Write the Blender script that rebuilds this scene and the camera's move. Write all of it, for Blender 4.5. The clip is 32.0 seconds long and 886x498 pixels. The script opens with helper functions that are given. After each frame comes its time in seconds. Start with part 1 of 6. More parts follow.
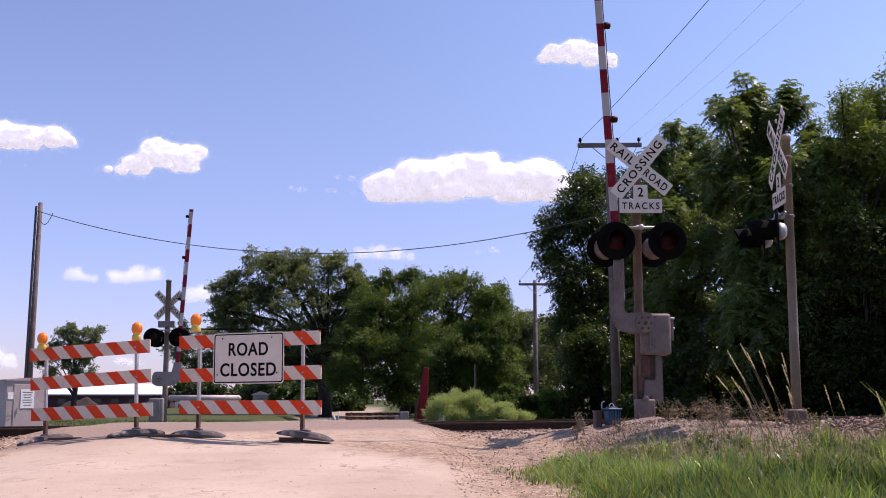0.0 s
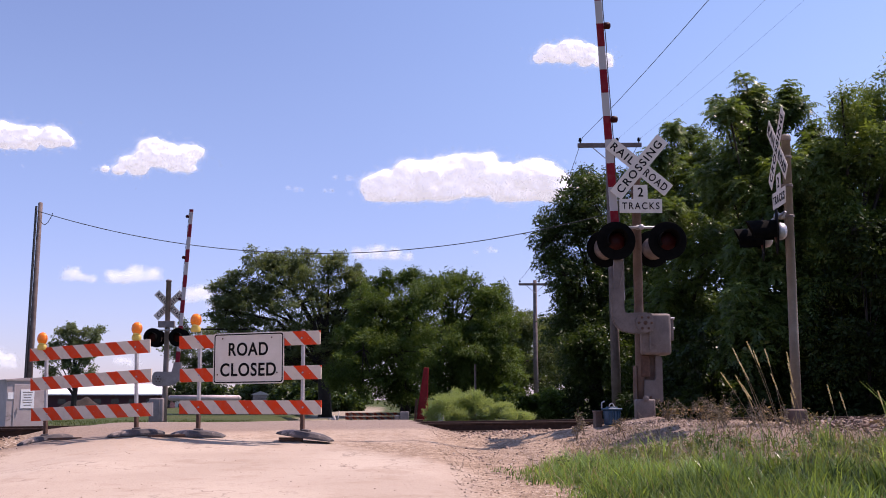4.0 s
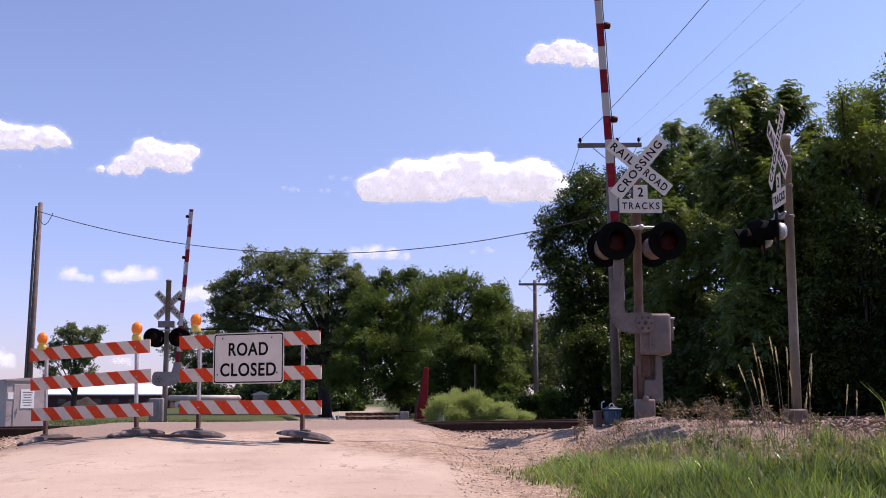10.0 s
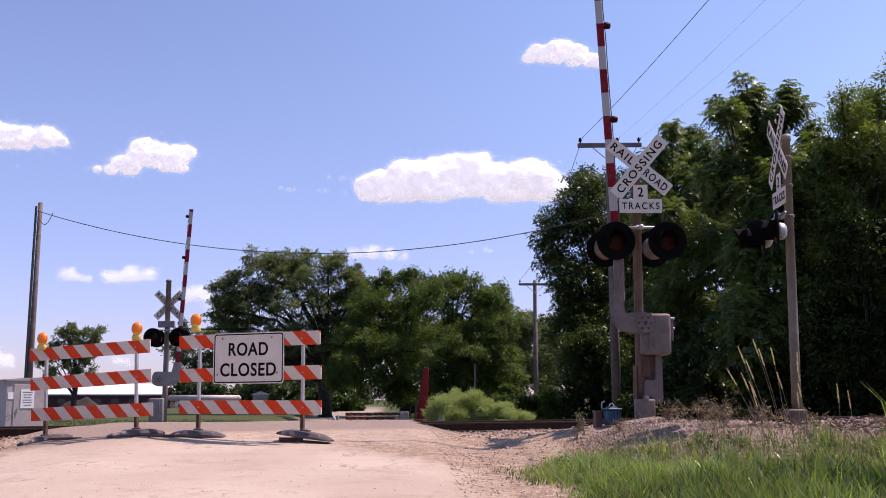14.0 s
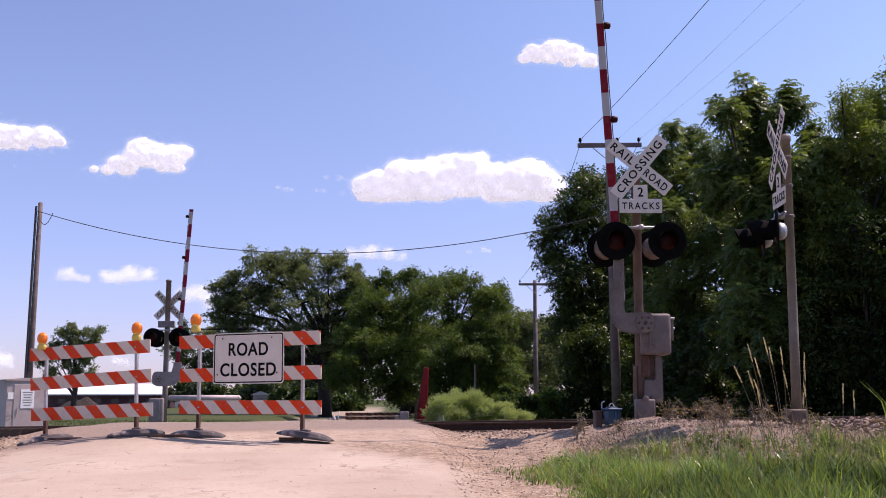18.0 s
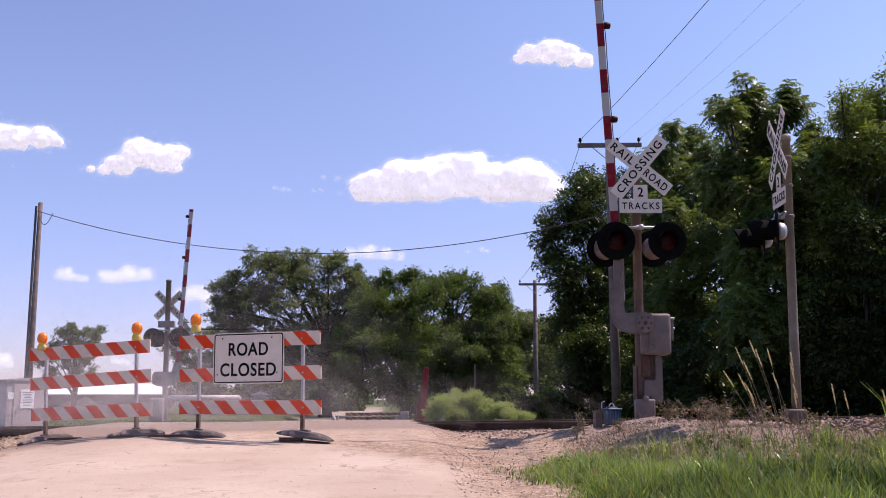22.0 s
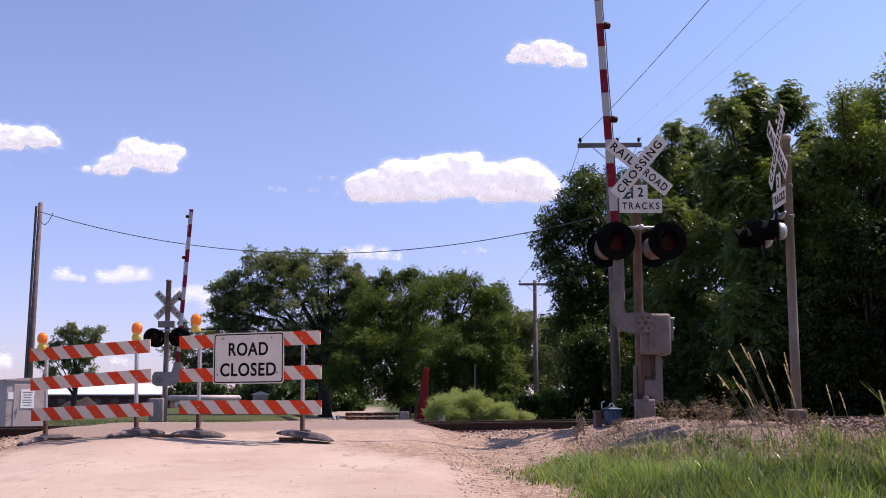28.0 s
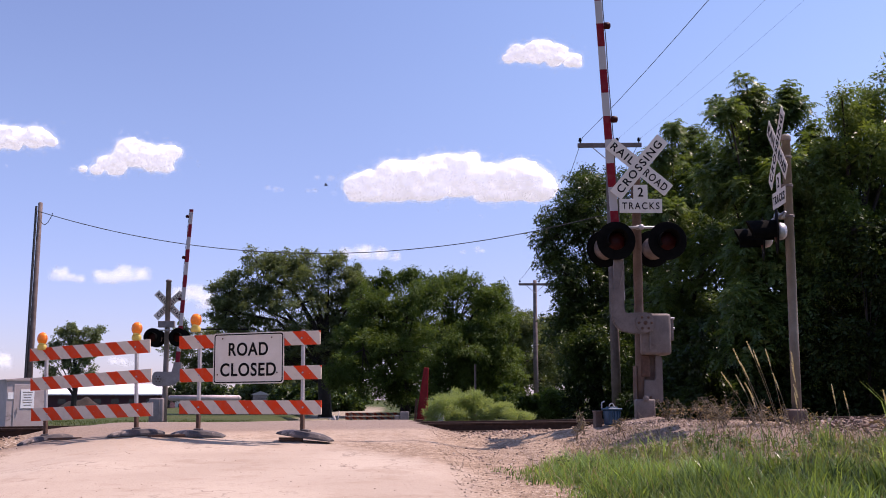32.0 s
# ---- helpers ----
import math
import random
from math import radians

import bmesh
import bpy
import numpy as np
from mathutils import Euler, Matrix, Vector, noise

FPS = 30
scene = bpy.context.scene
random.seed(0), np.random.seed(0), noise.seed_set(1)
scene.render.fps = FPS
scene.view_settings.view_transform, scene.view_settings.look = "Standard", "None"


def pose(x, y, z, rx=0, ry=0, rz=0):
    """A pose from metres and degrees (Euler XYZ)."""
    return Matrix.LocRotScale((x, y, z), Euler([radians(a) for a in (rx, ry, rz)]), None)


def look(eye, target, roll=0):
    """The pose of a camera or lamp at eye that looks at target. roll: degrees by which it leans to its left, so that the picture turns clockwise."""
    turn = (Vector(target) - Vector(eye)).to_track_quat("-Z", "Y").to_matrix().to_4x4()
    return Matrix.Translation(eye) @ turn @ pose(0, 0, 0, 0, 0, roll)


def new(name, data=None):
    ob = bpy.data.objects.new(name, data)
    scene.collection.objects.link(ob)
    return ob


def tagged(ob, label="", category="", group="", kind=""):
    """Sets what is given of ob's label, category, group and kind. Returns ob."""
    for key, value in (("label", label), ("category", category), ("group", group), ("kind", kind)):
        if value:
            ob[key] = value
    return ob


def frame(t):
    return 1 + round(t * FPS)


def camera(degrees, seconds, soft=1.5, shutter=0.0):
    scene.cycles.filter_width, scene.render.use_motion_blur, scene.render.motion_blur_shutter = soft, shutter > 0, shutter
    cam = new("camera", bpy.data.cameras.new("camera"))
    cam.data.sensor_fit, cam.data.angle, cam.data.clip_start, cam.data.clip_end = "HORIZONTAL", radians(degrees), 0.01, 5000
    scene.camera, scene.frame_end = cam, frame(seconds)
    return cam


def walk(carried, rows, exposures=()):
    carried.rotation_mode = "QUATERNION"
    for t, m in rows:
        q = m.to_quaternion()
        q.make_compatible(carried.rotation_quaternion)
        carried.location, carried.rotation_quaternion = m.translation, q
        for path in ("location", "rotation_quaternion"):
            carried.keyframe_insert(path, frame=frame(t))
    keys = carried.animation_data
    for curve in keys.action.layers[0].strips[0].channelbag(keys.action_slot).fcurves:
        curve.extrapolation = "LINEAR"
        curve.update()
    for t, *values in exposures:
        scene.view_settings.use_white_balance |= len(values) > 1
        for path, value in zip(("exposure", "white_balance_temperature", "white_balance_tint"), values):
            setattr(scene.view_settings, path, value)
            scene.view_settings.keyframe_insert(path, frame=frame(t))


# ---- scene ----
EYE = (0.0, 0.0, 0.42)
cam = camera(44.5, 32.0, soft=0.95)
VIEW = look(EYE, (0.0, 100.0, 14.355))
walk(cam, [(0.0, VIEW), (32.0, VIEW)], exposures=[(0.0, 0.41, 6500, 33), (32.0, 0.41, 6500, 33)])

# ---- world and sun ----
SUN_EL, SUN_AZ = radians(60), radians(78)  # azimuth from +Y towards +X
world = bpy.data.worlds.new("sky")
scene.world = world
scene.cycles.transparent_max_bounces = 96
world.use_nodes = True
wn, wl = world.node_tree.nodes, world.node_tree.links
sky = wn.new("ShaderNodeTexSky")
sky.sky_type, sky.sun_disc = "NISHITA", False
sky.sun_elevation, sky.sun_rotation = SUN_EL, SUN_AZ
sky.air_density, sky.dust_density, sky.ozone_density = 0.98, 0.45, 2.7
haze = wn.new("ShaderNodeMix")
haze.data_type, haze.blend_type = "RGBA", "MULTIPLY"
haze.inputs[0].default_value = 1.0
# a lilac summer haze that thins with height
rise, lilac = wn.new("ShaderNodeSeparateXYZ"), wn.new("ShaderNodeValToRGB")
wl.new(wn.new("ShaderNodeTexCoord").outputs["Generated"], rise.inputs[0])
wl.new(rise.outputs[2], lilac.inputs[0])
lilac.color_ramp.interpolation = "EASE"
lilac.color_ramp.elements[0].position, lilac.color_ramp.elements[0].color = 0.0, (0.8, 0.8, 1.0, 1)
lilac.color_ramp.elements[1].position, lilac.color_ramp.elements[1].color = 0.3, (1.0, 1.0, 1.02, 1)
wl.new(lilac.outputs[0], haze.inputs[7])
wl.new(sky.outputs[0], haze.inputs[6])
# and the brighter air on the sun's side
SUN_DIR = Vector((math.sin(SUN_AZ) * math.cos(SUN_EL), math.cos(SUN_AZ) * math.cos(SUN_EL), math.sin(SUN_EL)))
near_sun, glow, bright = wn.new("ShaderNodeVectorMath"), wn.new("ShaderNodeValToRGB"), wn.new("ShaderNodeMix")
near_sun.operation = "DOT_PRODUCT"
near_sun.inputs[1].default_value = SUN_DIR
wl.new(wn.new("ShaderNodeTexCoord").outputs["Generated"], near_sun.inputs[0])
wl.new(near_sun.outputs["Value"], glow.inputs[0])
glow.color_ramp.interpolation = "EASE"
glow.color_ramp.elements[0].position, glow.color_ramp.elements[0].color = 0.2, (0.8, 0.78, 0.8, 1)
glow.color_ramp.elements[1].position, glow.color_ramp.elements[1].color = 0.66, (0.97, 1.0, 0.97, 1)
bright.data_type, bright.blend_type = "RGBA", "MULTIPLY"
bright.inputs[0].default_value = 1.0
wl.new(haze.outputs[2], bright.inputs[6])
wl.new(glow.outputs[0], bright.inputs[7])
wl.new(bright.outputs[2], wn["Background"].inputs[0])
wn["Background"].inputs[1].default_value = 0.146
sun = new("sun", bpy.data.lights.new("sun", "SUN"))
sun.data.energy, sun.data.angle, sun.data.color = 4.6, radians(0.53), (1.0, 0.9, 0.76)
sun.matrix_basis = look(SUN_DIR * 50, (0, 0, 0))


# ---- materials ----
def graph(name):
    m = bpy.data.materials.new(name)
    m.use_nodes = True
    nodes, links = m.node_tree.nodes, m.node_tree.links
    return m, nodes, links, nodes["Principled BSDF"]


def put(links, node, key, value):
    """A value or a socket into an input."""
    if hasattr(value, "is_output"):
        links.new(value, node.inputs[key])
    else:
        node.inputs[key].default_value = value


def calc(nodes, links, op, a, b=0.0, c=0.0):
    n = nodes.new("ShaderNodeMath")
    n.operation = op
    for i, v in enumerate((a, b, c)):
        put(links, n, i, v)
    return n.outputs[0]


def noise_tex(nodes, links, scale, detail=5.0, rough=0.6, vec=None):
    n = nodes.new("ShaderNodeTexNoise")
    n.inputs["Scale"].default_value, n.inputs["Detail"].default_value, n.inputs["Roughness"].default_value = scale, detail, rough
    if vec is None:
        vec = nodes.new("ShaderNodeTexCoord").outputs["Object"]
    links.new(vec, n.inputs["Vector"])
    return n.outputs["Fac"]


def ramp(nodes, links, value, lo, hi):
    n = nodes.new("ShaderNodeMapRange")
    n.interpolation_type = "SMOOTHSTEP"
    put(links, n, "Value", value)
    n.inputs["From Min"].default_value, n.inputs["From Max"].default_value = lo, hi
    return n.outputs["Result"]


def blend(nodes, links, fac, a, b):
    n = nodes.new("ShaderNodeMix")
    n.data_type = "RGBA"
    for key, v in ((0, fac), (6, a), (7, b)):
        put(links, n, key, (*v, 1) if isinstance(v, tuple) and len(v) == 3 else v)
    return n.outputs[2]


def bump(nodes, links, bsdf, height, strength, distance):
    n = nodes.new("ShaderNodeBump")
    n.inputs["Strength"].default_value, n.inputs["Distance"].default_value = strength, distance
    links.new(height, n.inputs["Height"])
    links.new(n.outputs[0], bsdf.inputs["Normal"])


def surface(name, a, b, rough=0.7, metal=0.0, scale=6.0, fine=60.0, lo=0.35, hi=0.7, relief=0.3, depth=0.004, stain=None, stain_at=(0.6, 0.72), stain_scale=2.5, shine=0.5):
    """Two tones mixed by broad and fine noise, with stains of a third tone and a fine relief."""
    m, n, l, bsdf = graph(name)
    broad, grain = noise_tex(n, l, scale), noise_tex(n, l, fine, 4.0)
    mix = calc(n, l, "ADD", calc(n, l, "MULTIPLY", broad, 0.6), calc(n, l, "MULTIPLY", grain, 0.4))
    col = blend(n, l, ramp(n, l, mix, lo, hi), a, b)
    if stain:
        col = blend(n, l, ramp(n, l, noise_tex(n, l, stain_scale, 8.0, 0.65), *stain_at), col, stain)
    put(l, bsdf, "Base Color", col)
    put(l, bsdf, "Roughness", calc(n, l, "MULTIPLY_ADD", grain, 0.25, rough - 0.12))
    bsdf.inputs["Metallic"].default_value = metal
    bsdf.inputs["Specular IOR Level"].default_value = shine
    bump(n, l, bsdf, mix, relief, depth)
    return m


def leaf_material(name, a, b, glow=0.45, rough=0.38):
    """Leaves: tone by island, part of the light goes through."""
    m, n, l, bsdf = graph(name)
    geo = n.new("ShaderNodeNewGeometry")
    spot = noise_tex(n, l, 0.45, 2.0)
    mix = calc(n, l, "ADD", calc(n, l, "MULTIPLY", geo.outputs["Random Per Island"], 0.55), calc(n, l, "MULTIPLY", ramp(n, l, spot, 0.35, 0.65), 0.45))
    col = blend(n, l, mix, a, b)
    put(l, bsdf, "Base Color", col)
    bsdf.inputs["Roughness"].default_value = rough
    bsdf.inputs["Specular IOR Level"].default_value = 0.45 if rough < 0.5 else 0.2
    tr = n.new("ShaderNodeBsdfTranslucent")
    warm = n.new("ShaderNodeMix")
    warm.data_type, warm.blend_type = "RGBA", "MULTIPLY"
    warm.inputs[0].default_value = 1.0
    l.new(col, warm.inputs[6])
    warm.inputs[7].default_value = (1.5, 1.35, 0.5, 1)
    l.new(warm.outputs[2], tr.inputs["Color"])
    mx = n.new("ShaderNodeMixShader")
    mx.inputs[0].default_value = glow
    l.new(bsdf.outputs[0], mx.inputs[1])
    l.new(tr.outputs[0], mx.inputs[2])
    l.new(mx.outputs[0], n["Material Output"].inputs[0])
    return m


def striped(name, a, b, period, slant, phase=0.0, wear=0.66, share=0.5, grime=0.2):
    """Sheeting in slanting bars along the local x (slant 1) or in level bars along z (slant 0 uses z alone)."""
    m, n, l, bsdf = graph(name)
    tc = n.new("ShaderNodeTexCoord").outputs["Object"]
    sep = n.new("ShaderNodeSeparateXYZ")
    l.new(tc, sep.inputs[0])
    along = calc(n, l, "ADD", calc(n, l, "MULTIPLY", sep.outputs[0], slant), sep.outputs[2])
    saw = calc(n, l, "FRACT", calc(n, l, "ADD", calc(n, l, "DIVIDE", along, period), phase))
    bar = calc(n, l, "LESS_THAN", saw, share)
    grain, chips = noise_tex(n, l, 9.0), noise_tex(n, l, 23.0, 6.0, 0.7)
    col = blend(n, l, bar, b, a)
    col = blend(n, l, calc(n, l, "MULTIPLY", ramp(n, l, grain, 0.4, 0.75), grime), col, (0.26, 0.2, 0.17))
    col = blend(n, l, ramp(n, l, chips, wear, wear + 0.03), col, (0.62, 0.58, 0.52))
    put(l, bsdf, "Base Color", col)
    bsdf.inputs["Roughness"].default_value = 0.5
    bsdf.inputs["Specular IOR Level"].default_value = 0.12
    bump(n, l, bsdf, chips, 0.15, 0.002)
    return m


GALV = surface("galvanised_steel", (0.33, 0.33, 0.34), (0.46, 0.45, 0.45), 0.5, 0.6, 14, 120, stain=(0.2, 0.15, 0.12), stain_at=(0.64, 0.8))
MAST = surface("painted_mast", (0.13, 0.105, 0.08), (0.21, 0.175, 0.14), 0.55, 0.1, 7, 90, stain=(0.15, 0.09, 0.06), stain_at=(0.58, 0.78), stain_scale=3.5)
MAST_RUSTY = surface("rust_streaked_mast", (0.085, 0.05, 0.035), (0.17, 0.115, 0.09), 0.65, 0.1, 7, 90, stain=(0.07, 0.032, 0.02), stain_at=(0.5, 0.7), stain_scale=3.5)
MAST_GREY = surface("grey_mast", (0.14, 0.12, 0.12), (0.22, 0.19, 0.19), 0.6, 0.2, 7, 90, stain=(0.1, 0.065, 0.055), stain_at=(0.55, 0.75), stain_scale=3)
CASE = surface("aluminium_paint", (0.115, 0.09, 0.08), (0.19, 0.155, 0.14), 0.55, 0.1, 5, 80, stain=(0.075, 0.042, 0.026), stain_at=(0.53, 0.78), stain_scale=3, shine=0.3)
CASE_PALE = surface("pale_grey_paint", (0.19, 0.16, 0.158), (0.28, 0.24, 0.238), 0.5, 0.1, 5, 80, stain=(0.2, 0.14, 0.1), stain_at=(0.62, 0.85), stain_scale=4)
RUST = surface("rusted_steel", (0.06, 0.03, 0.02), (0.13, 0.068, 0.045), 0.85, 0.1, 20, 150, relief=0.5)
RAILSTEEL = surface("rail_steel", (0.02, 0.012, 0.01), (0.05, 0.029, 0.022), 0.8, 0.1, 12, 140, relief=0.4, shine=0.2)
BLACK = surface("black_enamel", (0.004, 0.004, 0.004), (0.008, 0.0075, 0.007), 0.8, 0.0, 12, 90, shine=0.03)
RUBBER = surface("dusty_rubber", (0.035, 0.03, 0.03), (0.11, 0.088, 0.084), 0.75, 0.0, 7, 70, stain=(0.34, 0.265, 0.22), stain_at=(0.56, 0.64), stain_scale=2.2)
WHITE = surface("white_sheeting", (0.6, 0.54, 0.465), (0.68, 0.62, 0.545), 0.55, 0.0, 5, 60, relief=0.05, stain=(0.45, 0.39, 0.33), stain_at=(0.62, 0.85), shine=0.15)
INK = surface("black_lettering", (0.006, 0.0055, 0.0055), (0.01, 0.009, 0.009), 0.6, 0.0, 20, 100, relief=0.05, shine=0.08)
AMBER = surface("amber_lens", (0.82, 0.17, 0.006), (0.92, 0.26, 0.014), 0.25, 0.0, 24, 60, relief=0.5, depth=0.01)
YELLOW = surface("yellow_plastic", (0.5, 0.38, 0.07), (0.66, 0.52, 0.13), 0.5, 0.0, 10, 80)
REDLENS = surface("dark_red_lens", (0.022, 0.002, 0.002), (0.04, 0.004, 0.003), 0.4, 0.0, 30, 90, relief=0.1, shine=0.12)
BLUE = surface("blue_plastic", (0.008, 0.04, 0.08), (0.018, 0.068, 0.125), 0.45, 0.0, 8, 80, shine=0.4)
WOOD = surface("weathered_pole", (0.1, 0.072, 0.065), (0.21, 0.16, 0.145), 0.85, 0.0, 3, 45, relief=0.5, stain=(0.06, 0.04, 0.035))
WIRE = surface("dark_cable", (0.025, 0.025, 0.028), (0.04, 0.04, 0.042), 0.6)
BARK = surface("bark", (0.014, 0.011, 0.009), (0.038, 0.03, 0.024), 0.9, 0.0, 5, 30, relief=0.8, depth=0.02)
CONCRETE = surface("weathered_concrete", (0.33, 0.3, 0.28), (0.45, 0.42, 0.39), 0.9, 0.0, 6, 70, relief=0.5, stain=(0.2, 0.17, 0.15))
CABINET = surface("grey_cabinet", (0.38, 0.31, 0.3), (0.48, 0.4, 0.385), 0.55, 0.1, 3, 50, stain=(0.2, 0.165, 0.155))
REDPAINT = surface("red_paint", (0.17, 0.008, 0.011), (0.27, 0.017, 0.02), 0.6, 0.0, 5, 60, stain=(0.08, 0.018, 0.016), shine=0.2)
BARNRED = surface("dark_red_cladding", (0.045, 0.012, 0.017), (0.07, 0.02, 0.024), 0.8, 0.0, 1.5, 20)
ROOFWHITE = surface("white_metal_roof", (0.78, 0.76, 0.76), (0.84, 0.82, 0.82), 0.45, 0.0, 0.8, 12, relief=0.1)
PAPER = surface("white_paper", (0.78, 0.78, 0.78), (0.82, 0.82, 0.82), 0.7, 0.0, 8, 90, relief=0.05)
GLASS_DARK = surface("dark_window", (0.02, 0.022, 0.026), (0.035, 0.036, 0.04), 0.12, 0.0, 4, 40, relief=0.02)
EARTH = surface("bare_earth", (0.014, 0.009, 0.007), (0.04, 0.026, 0.02), 0.95, 0.0, 2, 30, relief=0.8, depth=0.03)
TIE = surface("creosoted_timber", (0.04, 0.03, 0.024), (0.1, 0.075, 0.06), 0.9, 0.0, 6, 60, relief=0.6)
BARRIER = striped("orange_white_bars", (0.66, 0.048, 0.005), (0.6, 0.52, 0.435), 0.431, 1.0)
# far boards darkened in colour for the tree shade they stand in
FARBOARD = striped("shade_dulled_bars", (0.28, 0.04, 0.014), (0.22, 0.165, 0.135), 0.431, 1.0, grime=0.6)
FARBARS = striped("dull_red_white_bars", (0.2, 0.008, 0.022), (0.42, 0.39, 0.4), 0.86, 0.0, 0.058, 0.75, 0.5, 0.12)
GATEBARS = striped("red_white_bars", (0.18, 0.006, 0.013), (0.39, 0.37, 0.36), 0.787, 0.0, 0.67, 0.75, 0.5, 0.1)
LEAF_DARK = leaf_material("walnut_leaves", (0.04, 0.08, 0.022), (0.13, 0.195, 0.058), 0.44, 0.33)
LEAF_MID = leaf_material("elm_leaves", (0.036, 0.07, 0.018), (0.1, 0.16, 0.042), 0.42, 0.55)
# leaf green lowered to carry the shade of wood and hedges
LEAF_SHADE = leaf_material("shade_darkened_leaves", (0.021, 0.043, 0.012), (0.058, 0.1, 0.026), 0.38, 0.42)
# sunlight on the wood's edge put into a lighter leaf green
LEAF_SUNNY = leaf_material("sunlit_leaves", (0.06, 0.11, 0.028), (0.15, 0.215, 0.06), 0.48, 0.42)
LEAF_OAK = leaf_material("oak_leaves", (0.065, 0.1, 0.052), (0.155, 0.2, 0.105), 0.4, 0.55)
LEAF_BUSH = leaf_material("bright_shrub_leaves", (0.2, 0.285, 0.12), (0.33, 0.425, 0.23), 0.46, 0.6)
GRASS = leaf_material("grass_blades", (0.014, 0.036, 0.01), (0.29, 0.43, 0.15), 0.42, 0.3)
FIELD_GRASS = leaf_material("field_grass_blades", (0.04, 0.065, 0.018), (0.115, 0.14, 0.05), 0.3, 0.6)
# thicket shade put into a much darker leaf green
LEAF_THICKET_SHADED = leaf_material("shaded_thicket_leaves", (0.013, 0.029, 0.008), (0.034, 0.06, 0.015), 0.25, 0.6)
DRYGRASS = leaf_material("dry_grass", (0.2, 0.15, 0.1), (0.42, 0.33, 0.235), 0.25, 0.7)
SEED = leaf_material("seed_heads", (0.52, 0.46, 0.34), (0.74, 0.67, 0.52), 0.3, 0.8)
WEED = leaf_material("brown_weed", (0.055, 0.045, 0.037), (0.3, 0.255, 0.21), 0.2, 0.6)
OLIVE = leaf_material("olive_weeds", (0.075, 0.1, 0.035), (0.27, 0.28, 0.15), 0.3, 0.55)


def stone_material(name, tones, single=False):
    """Stone whose tone differs from lump to lump: by object, or by island within one mesh."""
    m, n, l, bsdf = graph(name)
    pick = n.new("ShaderNodeObjectInfo").outputs["Random"] if single else n.new("ShaderNodeNewGeometry").outputs["Random Per Island"]
    cr = n.new("ShaderNodeValToRGB")
    cr.color_ramp.interpolation = "LINEAR"
    while len(cr.color_ramp.elements) < len(tones):
        cr.color_ramp.elements.new(0.5)
    for i, (e, c) in enumerate(zip(cr.color_ramp.elements, tones)):
        e.position, e.color = i / (len(tones) - 1), (*c, 1)
    l.new(pick, cr.inputs[0])
    grain = noise_tex(n, l, 60.0, 4.0)
    col = blend(n, l, ramp(n, l, grain, 0.3, 0.8), cr.outputs[0], (0.18, 0.128, 0.09))
    put(l, bsdf, "Base Color", col)
    bsdf.inputs["Roughness"].default_value = 0.9
    bump(n, l, bsdf, grain, 0.4, 0.004)
    return m


STONES = stone_material("ballast_stone", [(0.085, 0.055, 0.05), (0.24, 0.165, 0.125), (0.36, 0.265, 0.205), (0.16, 0.105, 0.09), (0.58, 0.48, 0.41)])
PEBBLES = stone_material("tan_pebbles", [(0.17, 0.12, 0.09), (0.4, 0.3, 0.22), (0.28, 0.2, 0.15), (0.6, 0.5, 0.41)])

BANKSTONE = stone_material("bank_stone", [(0.07, 0.046, 0.044), (0.23, 0.16, 0.138), (0.34, 0.26, 0.22), (0.13, 0.085, 0.08), (0.5, 0.41, 0.36)])
ROCK = stone_material("tipped_rock", [(0.06, 0.038, 0.037), (0.2, 0.13, 0.115), (0.31, 0.22, 0.19), (0.11, 0.07, 0.068), (0.46, 0.37, 0.33)], True)


